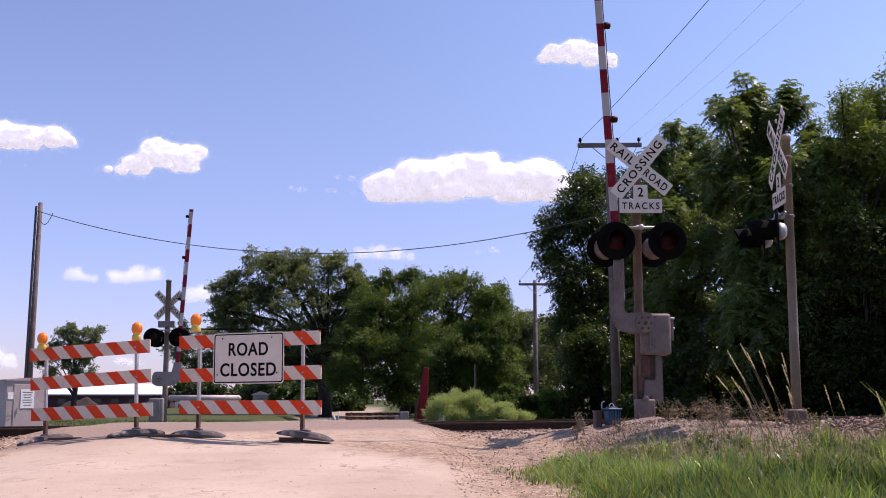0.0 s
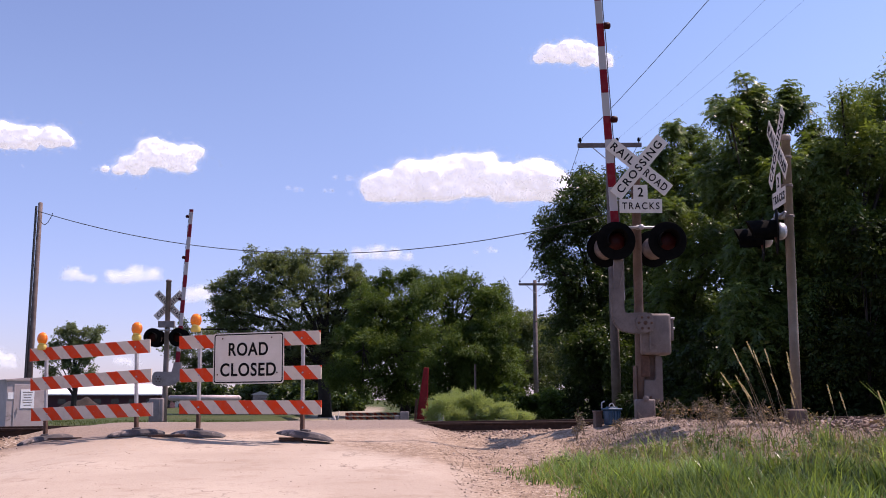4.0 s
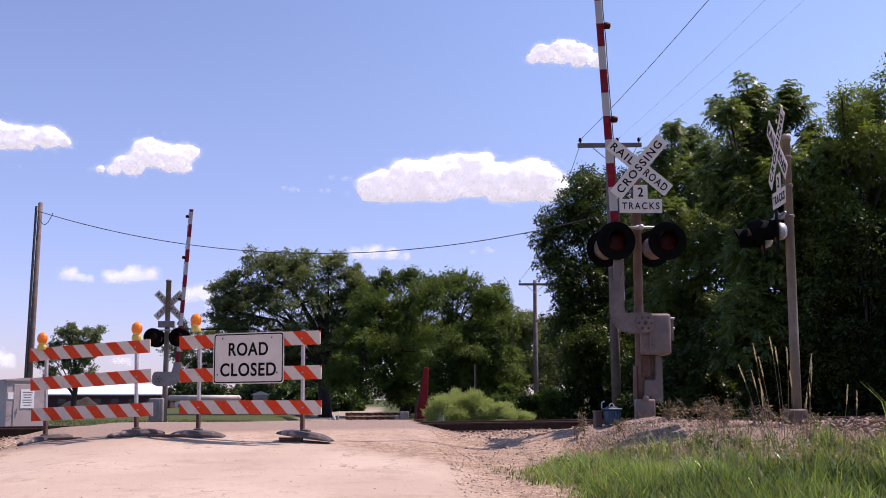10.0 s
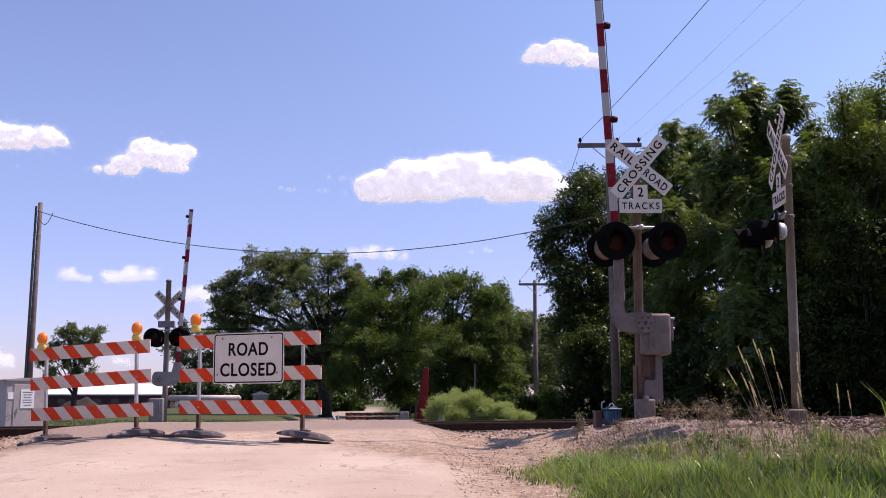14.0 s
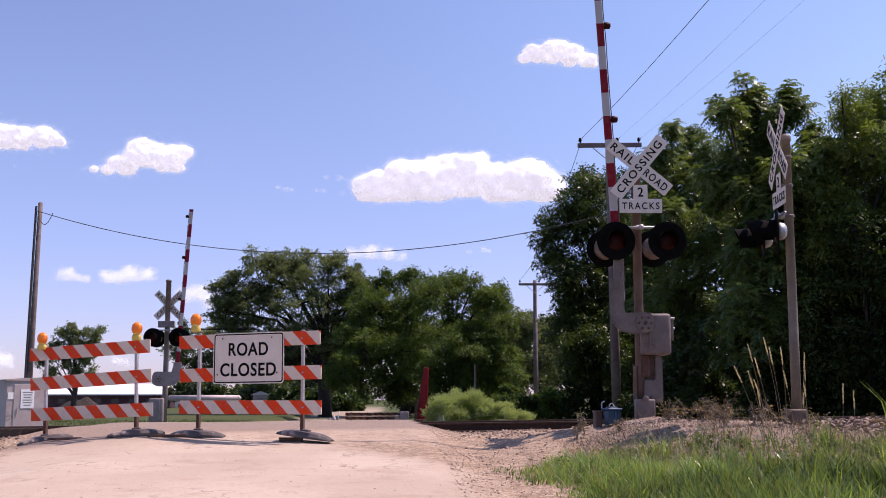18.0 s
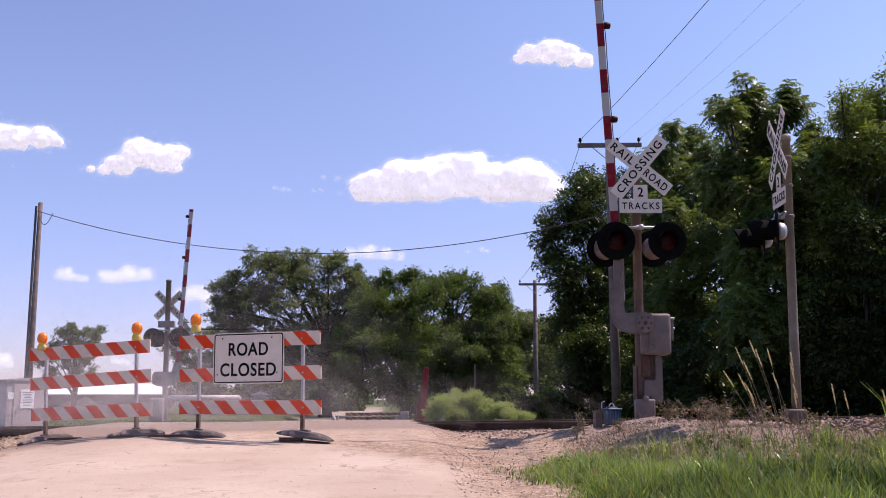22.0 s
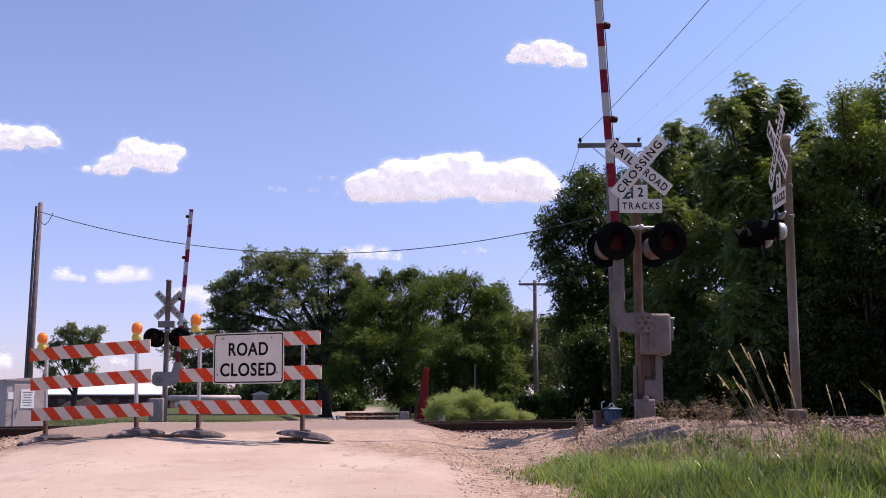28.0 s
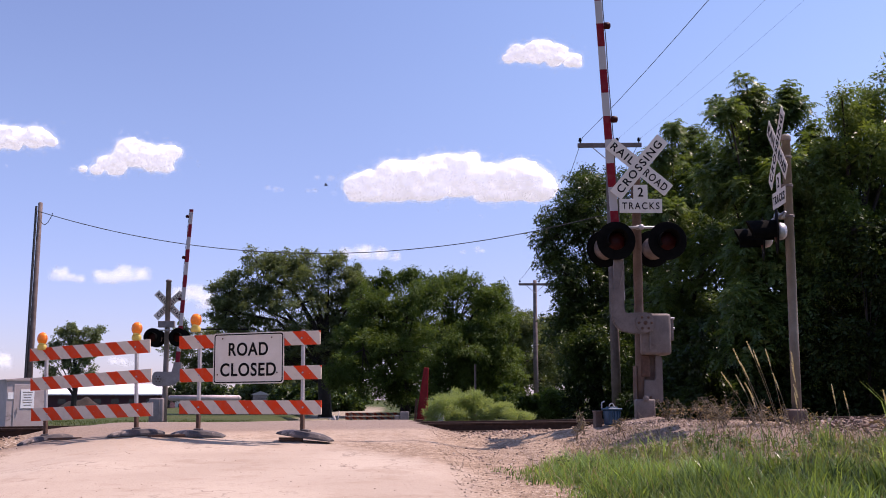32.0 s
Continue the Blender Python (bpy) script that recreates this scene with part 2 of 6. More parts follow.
def ground_material():
    m, n, l, bsdf = graph("ground_surface")

    def attr(name):
        a = n.new("ShaderNodeAttribute")
        a.attribute_name = name
        return a.outputs["Fac"]

    broad, mid, fine = noise_tex(n, l, 0.5, 6), noise_tex(n, l, 4.0, 6, 0.65), noise_tex(n, l, 45.0, 5, 0.7)
    vor = n.new("ShaderNodeTexVoronoi")
    vor.inputs["Scale"].default_value = 32.0
    l.new(n.new("ShaderNodeTexCoord").outputs["Object"], vor.inputs["Vector"])
    pebble = vor.outputs["Color"]
    edge = calc(n, l, "ADD", calc(n, l, "MULTIPLY_ADD", mid, 0.7, -0.35), calc(n, l, "MULTIPLY_ADD", fine, 0.5, -0.25))
    road = ramp(n, l, calc(n, l, "ADD", attr("road"), edge), 0.12, 0.95)
    green = ramp(n, l, calc(n, l, "ADD", attr("green"), edge), 0.35, 0.65)
    roadcol = blend(n, l, ramp(n, l, broad, 0.3, 0.7), (0.39, 0.31, 0.24), (0.47, 0.385, 0.302))
    roadcol = blend(n, l, ramp(n, l, mid, 0.5, 0.75), roadcol, (0.37, 0.283, 0.218))
    roadcol = blend(n, l, calc(n, l, "MULTIPLY", ramp(n, l, fine, 0.52, 0.7), 0.7), roadcol, (0.27, 0.21, 0.17))
    crack = n.new("ShaderNodeTexVoronoi")
    crack.feature = "DISTANCE_TO_EDGE"
    crack.inputs["Scale"].default_value = 0.42
    warp = n.new("ShaderNodeMix")
    warp.data_type, warp.blend_type = "VECTOR", "ADD"
    wob = n.new("ShaderNodeTexNoise")
    wob.inputs["Scale"].default_value, wob.inputs["Detail"].default_value = 1.6, 6.0
    tco = n.new("ShaderNodeTexCoord").outputs["Object"]
    l.new(tco, wob.inputs["Vector"])
    warp.inputs[0].default_value = 1.0
    l.new(tco, warp.inputs[4])
    l.new(wob.outputs["Color"], warp.inputs[5])
    l.new(warp.outputs[1], crack.inputs["Vector"])
    split = calc(n, l, "MULTIPLY", calc(n, l, "MULTIPLY", calc(n, l, "LESS_THAN", crack.outputs["Distance"], 0.004), 0.55), ramp(n, l, broad, 0.5, 0.62))
    roadcol = blend(n, l, split, roadcol, (0.13, 0.095, 0.075))
    spill = ramp(n, l, noise_tex(n, l, 1.3, 8, 0.7), 0.52, 0.66)
    roadcol = blend(n, l, calc(n, l, "MULTIPLY", spill, 0.4), roadcol, (0.28, 0.195, 0.138))
    gravel = blend(n, l, ramp(n, l, mid, 0.35, 0.7), (0.24, 0.168, 0.112), (0.4, 0.295, 0.205))
    peb = n.new("ShaderNodeSeparateColor")
    l.new(pebble, peb.inputs[0])
    gravel = blend(n, l, calc(n, l, "MULTIPLY", ramp(n, l, peb.outputs[0], 0.4, 0.9), 0.6), gravel, (0.15, 0.1, 0.072))
    gravel = blend(n, l, calc(n, l, "MULTIPLY", ramp(n, l, peb.outputs[1], 0.8, 0.95), 0.55), gravel, (0.52, 0.43, 0.345))
    tar = ramp(n, l, calc(n, l, "ADD", attr("tar"), edge), 0.25, 0.85)
    tarcol = blend(n, l, ramp(n, l, fine, 0.35, 0.7), (0.15, 0.112, 0.092), (0.28, 0.215, 0.178))
    turf = blend(n, l, ramp(n, l, mid, 0.3, 0.7), (0.03, 0.046, 0.012), (0.065, 0.085, 0.026))
    turf = blend(n, l, ramp(n, l, noise_tex(n, l, 0.09, 4), 0.45, 0.7), turf, (0.078, 0.078, 0.03))
    col = blend(n, l, green, gravel, turf)
    col = blend(n, l, road, col, roadcol)
    col = blend(n, l, calc(n, l, "MULTIPLY", tar, 0.75), col, tarcol)
    put(l, bsdf, "Base Color", col)
    bsdf.inputs["Roughness"].default_value = 0.95
    bsdf.inputs["Specular IOR Level"].default_value = 0.2
    rough_part = calc(n, l, "MULTIPLY_ADD", road, -0.75, 1.0)
    hgt = calc(n, l, "ADD", calc(n, l, "MULTIPLY", calc(n, l, "MULTIPLY", fine, 0.5), rough_part), calc(n, l, "MULTIPLY", calc(n, l, "MULTIPLY", vor.outputs["Distance"], 0.9), rough_part))
    bump(n, l, bsdf, hgt, 0.7, 0.016)
    return m


GROUND = ground_material()


# ---- mesh helpers ----
def part(name, bm, material, parent=None, label="", smooth=False):
    """Links a bmesh as one mesh object under a thing or a part."""
    me = bpy.data.meshes.new(name)
    bm.normal_update()
    bm.to_mesh(me)
    bm.free()
    if smooth:
        me.shade_smooth()
    me.materials.append(material)
    ob = new(name, me)
    ob.parent = parent
    return tagged(ob, label)


def sheet(name, verts, faces, material, parent=None):
    """A mesh from arrays: verts (n, 3), faces (m, k)."""
    verts, faces = np.asarray(verts, np.float32), np.asarray(faces, np.int32)
    me = bpy.data.meshes.new(name)
    k = faces.shape[1]
    me.vertices.add(len(verts))
    me.loops.add(faces.size)
    me.polygons.add(len(faces))
    me.vertices.foreach_set("co", verts.ravel())
    me.loops.foreach_set("vertex_index", faces.ravel())
    me.polygons.foreach_set("loop_start", np.arange(0, faces.size, k, dtype=np.int32))
    me.update(calc_edges=True)
    me.materials.append(material)
    ob = new(name, me)
    ob.parent = parent
    return ob


def box(bm, c, size, bevel=0.0, m=None):
    got = bmesh.ops.create_cube(bm, size=1.0)["verts"]
    bmesh.ops.scale(bm, vec=size, verts=got)
    bmesh.ops.translate(bm, vec=c, verts=got)
    if bevel:
        edges = list({e for v in got for e in v.link_edges})
        out = bmesh.ops.bevel(bm, geom=edges, offset=bevel, segments=2, affect="EDGES", profile=0.6)
        got = list({v for f in out["faces"] for v in f.verts} | {v for v in got if v.is_valid})
    if m is not None:
        bmesh.ops.transform(bm, matrix=m, verts=got)
    return got


def rod(bm, a, b, ra, rb=None, seg=12):
    """A straight tube between two points."""
    a, b = Vector(a), Vector(b)
    got = bmesh.ops.create_cone(bm, cap_ends=True, segments=seg, radius1=ra, radius2=ra if rb is None else rb, depth=(b - a).length)["verts"]
    bmesh.ops.transform(bm, matrix=Matrix.Translation((a + b) / 2) @ (b - a).to_track_quat("Z", "Y").to_matrix().to_4x4(), verts=got)
    return got


def tube(bm, pts, r0, r1=None, seg=6):
    """One continuous tube along points, tapered."""
    pts, r1 = [Vector(p) for p in pts], r0 if r1 is None else r1
    rings, n = [], len(pts) - 1
    for i, p in enumerate(pts):
        way = (pts[min(i + 1, n)] - pts[max(i - 1, 0)]).normalized()
        side = way.cross(Vector((0.03, 1, 0.02)) if abs(way.y) < 0.8 else Vector((1, 0.03, 0.02))).normalized()
        up, rad = way.cross(side), r0 + (r1 - r0) * i / n
        rings.append([bm.verts.new(p + (side * math.cos(2 * math.pi * k / seg) + up * math.sin(2 * math.pi * k / seg)) * rad) for k in range(seg)])
    for p, q in zip(rings, rings[1:]):
        for k in range(seg):
            bm.faces.new((p[k], q[k], q[(k + 1) % seg], p[(k + 1) % seg]))
    bm.faces.new(rings[0])
    bm.faces.new(rings[-1][::-1])


def ball(bm, c, r, sub=2, stretch=(1, 1, 1)):
    got = bmesh.ops.create_icosphere(bm, subdivisions=sub, radius=r)["verts"]
    bmesh.ops.scale(bm, vec=stretch, verts=got)
    bmesh.ops.translate(bm, vec=c, verts=got)
    return got


def lathe(bm, profile, seg=24, m=None):
    """Turns (radius, z) pairs round z."""
    rings = [[bm.verts.new((r * math.cos(2 * math.pi * i / seg), r * math.sin(2 * math.pi * i / seg), z)) for i in range(seg)] for r, z in profile]
    for p, q in zip(rings, rings[1:]):
        for i in range(seg):
            bm.faces.new((p[i], p[(i + 1) % seg], q[(i + 1) % seg], q[i]))
    bm.faces.new(rings[0][::-1])
    bm.faces.new(rings[-1])
    if m is not None:
        bmesh.ops.transform(bm, matrix=m, verts=[v for ring in rings for v in ring])


def slab(bm, outline, thick, m=None, bevel=0.0):
    """A plate from an outline of (x, z), its face towards -y at y = 0, thick towards +y."""
    vs = [bm.verts.new((x, 0, z)) for x, z in outline]
    f = bm.faces.new(vs)
    got = bmesh.ops.extrude_face_region(bm, geom=[f])["geom"]
    more = [g for g in got if isinstance(g, bmesh.types.BMVert)]
    bmesh.ops.translate(bm, vec=(0, thick, 0), verts=more)
    bmesh.ops.recalc_face_normals(bm, faces=bm.faces[:])
    if m is not None:
        bmesh.ops.transform(bm, matrix=m, verts=vs + more)
    return vs + more


def rounded(w, h, r, seg=5):
    pts = []
    for cx, cz, a0 in ((w / 2 - r, h / 2 - r, 0), (-w / 2 + r, h / 2 - r, 90), (-w / 2 + r, -h / 2 + r, 180), (w / 2 - r, -h / 2 + r, 270)):
        for i in range(seg + 1):
            a = radians(a0 + 90 * i / seg)
            pts.append((cx + r * math.cos(a), cz + r * math.sin(a)))
    return pts


def lettering(text, w, h, m, material, parent, spacing=1.0, bold=0.0):
    """Raised letters, w by h metres, centred, reading from -y, posed by m in the parent's space."""
    cu = bpy.data.curves.new("lettering", "FONT")
    cu.body, cu.extrude, cu.offset, cu.space_character = text, 0.004, bold, spacing
    tmp = new("lettering_curve", cu)
    me = bpy.data.meshes.new_from_object(tmp.evaluated_get(bpy.context.evaluated_depsgraph_get()))
    bpy.data.objects.remove(tmp)
    co = np.empty(len(me.vertices) * 3, np.float32)
    me.vertices.foreach_get("co", co)
    co = co.reshape(-1, 3)
    lo, hi = co.min(0), co.max(0)
    co = (co - (lo + hi) / 2) * np.array([w / (hi[0] - lo[0]), h / (hi[1] - lo[1]), 0.5])
    out = np.stack([co[:, 0], -co[:, 2], co[:, 1]], 1)
    me.vertices.foreach_set("co", np.ascontiguousarray(out, np.float32).ravel())
    me.transform(m)
    me.materials.clear()
    me.materials.append(material)
    ob = new("lettering", me)
    ob.parent = parent
    return ob


def thing(name, m, label, category, group="", kind=""):
    ob = new(name)
    ob.matrix_basis = m
    return tagged(ob, label, category, group, kind)


# ---- ground ----
SKEW = 0.30  # the track runs from near left to far right


def track_offset(x, y):
    return (y - (20.2 + SKEW * x)) / math.sqrt(1 + SKEW * SKEW)


def ss(a, b, v):
    t = np.clip((v - a) / (b - a), 0, 1)
    return t * t * (3 - 2 * t)


def road_share(x, y):
    middle = -2.35 - 0.055 * y + 0.9 * ss(70, 110, y)
    d = 3.35 - 1.5 * ss(70, 95, y) - np.abs(x - middle)
    return ss(-0.55, 0.55, d)


def hump(x, y):
    """Gentle unevenness."""
    return 0.025 * np.sin(x * 1.3 + 0.6 * y) * np.cos(y * 0.9 - 0.4 * x) + 0.015 * np.sin(2.9 * x - 1.7 * y)


def height(x, y):
    x, y = np.asarray(x, float), np.asarray(y, float)
    d = track_offset(x, y)
    far = -0.55 + 0.0 * x
    # road: climbs to the rails, falls beyond
    climb = -1.0 + 0.0487 * np.minimum(y, 20.0)
    climb = np.minimum(climb, -0.02 + 0.006 * x) - 0.012 * np.clip(-3 - x, 0, 6)
    road = np.where(y < 20.5, climb, 0)
    top = 0.012 + 0.006 * x
    road = climb * (1 - ss(-3.5, -0.8, d)) + top * ss(-3.5, -0.8, d)
    low = far - 0.42 * np.exp(-((y - 62) / 13) ** 2) + 0.5 * ss(80, 150, y)
    road = road * (1 - ss(2.4, 16, d)) + low * ss(2.4, 16, d)
    # verge and bank by the near signals
    bank = -1.0 + 0.04 * y + 0.30 * ss(9.5, 14.2, y) * ss(0.3, 3.0, x) + 0.2 * ss(11.5, 14.4, y) * ss(1.5, 4.0, x)
    bank = np.minimum(bank, 0.07)
    bank = np.where(x < -4, -1.0 + 0.045 * np.minimum(y, 20), bank)
    bed = -0.17 + 0.006 * x
    side = bank * (1 - ss(-3.6, -1.3, d)) + bed * ss(-3.6, -1.3, d)
    side = side * (1 - ss(2.6, 6.5, d)) + far * ss(2.6, 6.5, d)
    r = road_share(x, y)
    z = road * r + side * (1 - r) + hump(x, y) * (1 - 0.75 * r) * ss(60, 20, y)
    z = z - 0.2 * ss(-4.4, -6.6, x) * ss(-0.15, -0.7, d) * ss(24, 20, y)
    # berms of scraped dirt by the rails, and the hump round the signal's foot
    z = z + 0.085 * np.exp(-((y - 16.75 - 0.16 * x - 0.16 * np.sin(2.1 * x)) / 0.2) ** 2) * ss(0.5, 1.3, x) * ss(3.2, 2.3, x)
    z = z + 0.07 * np.exp(-((y - 18.0 - 0.2 * x - 0.12 * np.sin(2.7 * x + 1)) / 0.24) ** 2) * ss(0.9, 1.6, x) * ss(3.4, 2.6, x)
    z = z - 0.09 * np.exp(-((x - 2.5) / 0.42) ** 2 - ((y - 17.0) / 0.5) ** 2)
    z = z + 0.1 * np.exp(-((x - 3.2) / 0.5) ** 2 - ((y - 17.0) / 0.4) ** 2)
    # a low ridge of packed gravel by the sign
    z = z + 0.055 * np.exp(-((x + 2.05) / 0.6) ** 2 - ((y - 16.1) / 0.55) ** 2)
    return z - 0.3 * ss(200, 900, np.hypot(x, y))


def lines(lo, hi, step, reach):
    mid = list(np.arange(lo, hi + 1e-6, step))
    up, down, g = [hi], [lo], step
    while up[-1] < reach:
        g *= 1.25
        up.append(up[-1] + g)
        down.append(down[-1] - g)
    return np.array(down[:0:-1] + mid + up[1:])


gx, gy = lines(-11, 12, 0.16, 3500), lines(4, 27, 0.16, 3500)
GX, GY = np.meshgrid(gx, gy)
nx, ny = len(gx), len(gy)
idx = np.arange(nx * ny).reshape(ny, nx)
quads = np.stack([idx[:-1, :-1], idx[:-1, 1:], idx[1:, 1:], idx[1:, :-1]], -1).reshape(-1, 4)
ground = sheet("ground", np.stack([GX, GY, height(GX, GY)], -1).reshape(-1, 3), quads, GROUND)
ground.data.shade_smooth()
tagged(ground, "pale gravel road, stony shoulder and grassy fields as one ground", "ground", kind="structure")
TD = track_offset(GX, GY)
green = np.maximum(ss(5.0, 8.0, TD), ss(-0.3, 0.5, GX - 1.45 + 0.2 * (GY - 12)) * ss(13.2, 12.1, GY + 0.3 * np.sin(GX * 1.7) - 1.2 * ss(2.4, 1.4, GX)))
green = np.maximum(green, ss(-7.0, -9.0, GX) * ss(-5, -7, TD))
# thin growth among the stones of the bank
green = np.maximum(green, 0.4 * ss(1.9, 2.8, GX) * ss(16.2, 14.6, GY) * ss(11.5, 12.5, GY))
# the worn pale lane ends short of the rails; beyond, dirt is ground into it
PALE = ss(-0.8, 0.9, np.minimum(0.75 - 0.03 * GY - 1.5 * ss(12.6, 15.8, GY) - GX, GX + 5.7 + 0.055 * GY))
PALE = np.maximum(PALE * (1 - 0.5 * ss(14.6, 16.6, GY + 0.12 * GX)), 0.56 * road_share(GX, GY) * ss(15.0, 17.0, GY))
PALE = np.maximum(PALE * ss(60, 40, GY), (0.45 + 0.2 * ss(66, 78, GY)) * road_share(GX, GY) * ss(22, 27, GY) * ss(135, 100, GY))
for key, values in (("road", PALE), ("green", green), ("tar", np.maximum(road_share(GX, GY) * ss(-2.6, -1.4, TD) * ss(3.6, 2.6, TD), 0.85 * ss(1.4, 2.6, GX) * ss(18.0, 16.8, GY) * ss(11.8, 12.8, GY)))):
    ground.data.attributes.new(key, "FLOAT", "POINT").data.foreach_set("value", np.ascontiguousarray(values, np.float32).ravel())


def zg(x, y):
    return float(height(x, y))


# ---- railway track ----
def track():
    t = thing("railway_track", pose(0, 20.2, 0, 0, math.degrees(-math.atan(0.006)), math.degrees(math.atan(SKEW))), "rusty steel rails on timber ties crossing the road", "railway track", kind="structure")
    for off in (0.0, 1.51):
        bm = bmesh.new()
        prof = [(-0.07, -0.17), (0.07, -0.17), (0.07, -0.155), (0.012, -0.14), (0.012, -0.045), (0.036, -0.035), (0.036, -0.006), (0.028, 0), (-0.028, 0), (-0.036, -0.006), (-0.036, -0.035), (-0.012, -0.045), (-0.012, -0.14), (-0.07, -0.155)]
        a = [bm.verts.new((-60, off + u, v)) for u, v in prof]
        b = [bm.verts.new((60, off + u, v)) for u, v in prof]
        for i in range(len(prof)):
            j = (i + 1) % len(prof)
            bm.faces.new((a[i], b[i], b[j], a[j]))
        bm.faces.new(a[::-1]), bm.faces.new(b)
        part("rail", bm, RAILSTEEL, t)
    tie = None
    for i in range(70):
        x = -19.0 + i * 0.55
        if -7.5 < x < 0.4:
            continue
        if tie is None:
            bm = bmesh.new()
            box(bm, (0, 0.755, -0.26), (0.22, 2.6, 0.18), 0.012)
            tie = part("tie", bm, TIE, t)
            tie.location.x = x
        else:
            o = new("tie", tie.data)
            o.parent, o.location = t, (x, random.uniform(-0.05, 0.05), random.uniform(-0.01, 0.01))
    return t


track()


# ---- barricades ----
def warning_light(parent, x, z):
    bm = bmesh.new()
    box(bm, (x, -0.02, z + 0.05), (0.15, 0.08, 0.09), 0.03)
    lathe(bm, [(0.06, 0), (0.05, 0.04), (0.045, 0.06)], 16, Matrix.Translation((x, -0.02, z + 0.085)))
    body = part("warning_light", bm, YELLOW, parent, "yellow battery case of an amber flasher", True)
    bm = bmesh.new()
    ball(bm, (x, -0.02, z + 0.19), 0.092, 3, (1, 1, 1))
    got = [v for v in bm.verts]
    for v in got:
        v.co.z = z + 0.19 + (v.co.z - z - 0.19) * 1.1
        v.co.y = -0.02 + (v.co.y + 0.02) * 0.75
    part("lens", bm, AMBER, body, "round amber lens", True)
    bm = bmesh.new()
    lathe(bm, [(0.094, -0.012), (0.1, 0), (0.094, 0.012)], 24, Matrix.Translation((x, -0.02, z + 0.19)) @ pose(0, 0, 0, 90))
    part("lens_ring", bm, AMBER, body, "", True)


def barricade(m, lean, lights, sign, label, boards, lamp_up):
    """An eight foot barricade: three boards on two tubes on rubber feet."""
    b = thing("road_barricade", m, label, "barricade", "barricades across the road")
    tip = pose(0, 0, 0, 0, lean, 0)
    for z, shift in zip(boards, (0.03, 0.022, 0.0) if sign else (0.065, 0.04, 0.015)):
        bm = bmesh.new()
        along = 0.075 if sign and z == boards[0] else 0.0
        box(bm, (along, 0, 0), (2.44 if sign else 2.39, 0.022, 0.203), 0.004)
        o = part("board", bm, BARRIER, b, "orange and white slanting bars, chipped")
        o.matrix_basis = tip @ pose(shift - along, 0, z, 0, random.uniform(-0.5, 0.5), 0)
        for px in (-0.87, 0.92):
            bm = bmesh.new()
            lathe(bm, [(0.014, 0), (0.014, 0.008), (0.008, 0.012)], 10, pose(px + along, -0.011, 0, 90))
            part("bolt", bm, GALV, o)
    for px in (-0.87, 0.92):
        bm = bmesh.new()
        box(bm, (px, 0.036, 0.92), (0.044, 0.044, 1.2), 0.004)
        for k in range(36):
            rod(bm, (px, 0.012, 0.38 + k * 0.03), (px, 0.0128, 0.38 + k * 0.03), 0.006, None, 6)
        o = part("post", bm, GALV, b, "perforated galvanised tube")
        o.matrix_basis = tip
        # oblong rubber foot, humped, on the ground or propped
        L, W2, H = 0.42, 0.17, 0.095
        yaw, prop = (lights[2], 0.0) if px < 0 else (lights[3], lights[4])
        turn = pose(px, 0.036, 0, 0, 0, yaw)
        ends = [m @ turn @ Vector((0, k, 0)) for k in (-L, 0, L)]
        over = [zg(e.x, e.y) - m.translation.z for e in ends]
        tilt = math.degrees(math.atan((over[2] - over[0]) / (2 * L))) - prop
        fz = max(over[1], (over[0] + over[2]) / 2) - 0.01 + 1.5 * L * math.sin(radians(prop))
        bm = bmesh.new()
        rings = []
        for k in range(13):
            t = -1 + 2 * k / 12
            w, h = W2 * (1 - 0.45 * abs(t) ** 3), H * (1.0 - 0.72 * abs(t) ** 3.5)
            rings.append([bm.verts.new((w * sx, L * t, h * sz)) for sx, sz in ((-1, 0), (-0.97, 0.35), (-0.74, 0.86), (-0.35, 1), (0.35, 1), (0.74, 0.86), (0.97, 0.35), (1, 0))])
        for p, q in zip(rings, rings[1:]):
            for i in range(7):
                bm.faces.new((p[i], p[i + 1], q[i + 1], q[i]))
            bm.faces.new((p[7], p[0], q[0], q[7]))
        bm.faces.new(rings[0][::-1])
        bm.faces.new(rings[-1])
        bmesh.ops.recalc_face_normals(bm, faces=bm.faces[:])
        box(bm, (0, 0, H), (0.12, 0.12, 0.05), 0.015)
        foot = part("foot", bm, RUBBER, b, "dusty black rubber foot")
        foot.matrix_basis = pose(px + 0.008 * prop, 0.036, fz, 0, 0, yaw) @ pose(0, 0, 0, tilt)
        bm = bmesh.new()
        box(bm, (px, 0.036, (0.35 + fz + 0.06) / 2), (0.052, 0.052, 0.29 - fz), 0.004)
        part("post_socket", bm, RUST, b, "rusty steel socket").matrix_basis = tip
    for on, px, up in zip(lights, (-0.93, 0.93) if sign else (-0.98, 0.9), lamp_up):
        if on:
            warning_light(b, px, boards[2] + up - px * math.tan(radians(lean)))
    if sign:
        bm = bmesh.new()
        slab(bm, rounded(1.22, 0.762, 0.045), 0.006)
        s = part("sign_panel", bm, WHITE, b, "white closure sign with black words and border")
        s.matrix_basis = tip @ pose(0.02, -0.022, 1.12)
        bm = bmesh.new()
        outer, inner = rounded(1.19, 0.732, 0.04), rounded(1.155, 0.697, 0.03)
        vo, vi = [bm.verts.new((x, -0.002, z)) for x, z in outer], [bm.verts.new((x, -0.002, z)) for x, z in inner]
        for i in range(len(vo)):
            j = (i + 1) % len(vo)
            bm.faces.new((vo[i], vo[j], vi[j], vi[i]))
        got = bmesh.ops.extrude_face_region(bm, geom=bm.faces[:])["geom"]
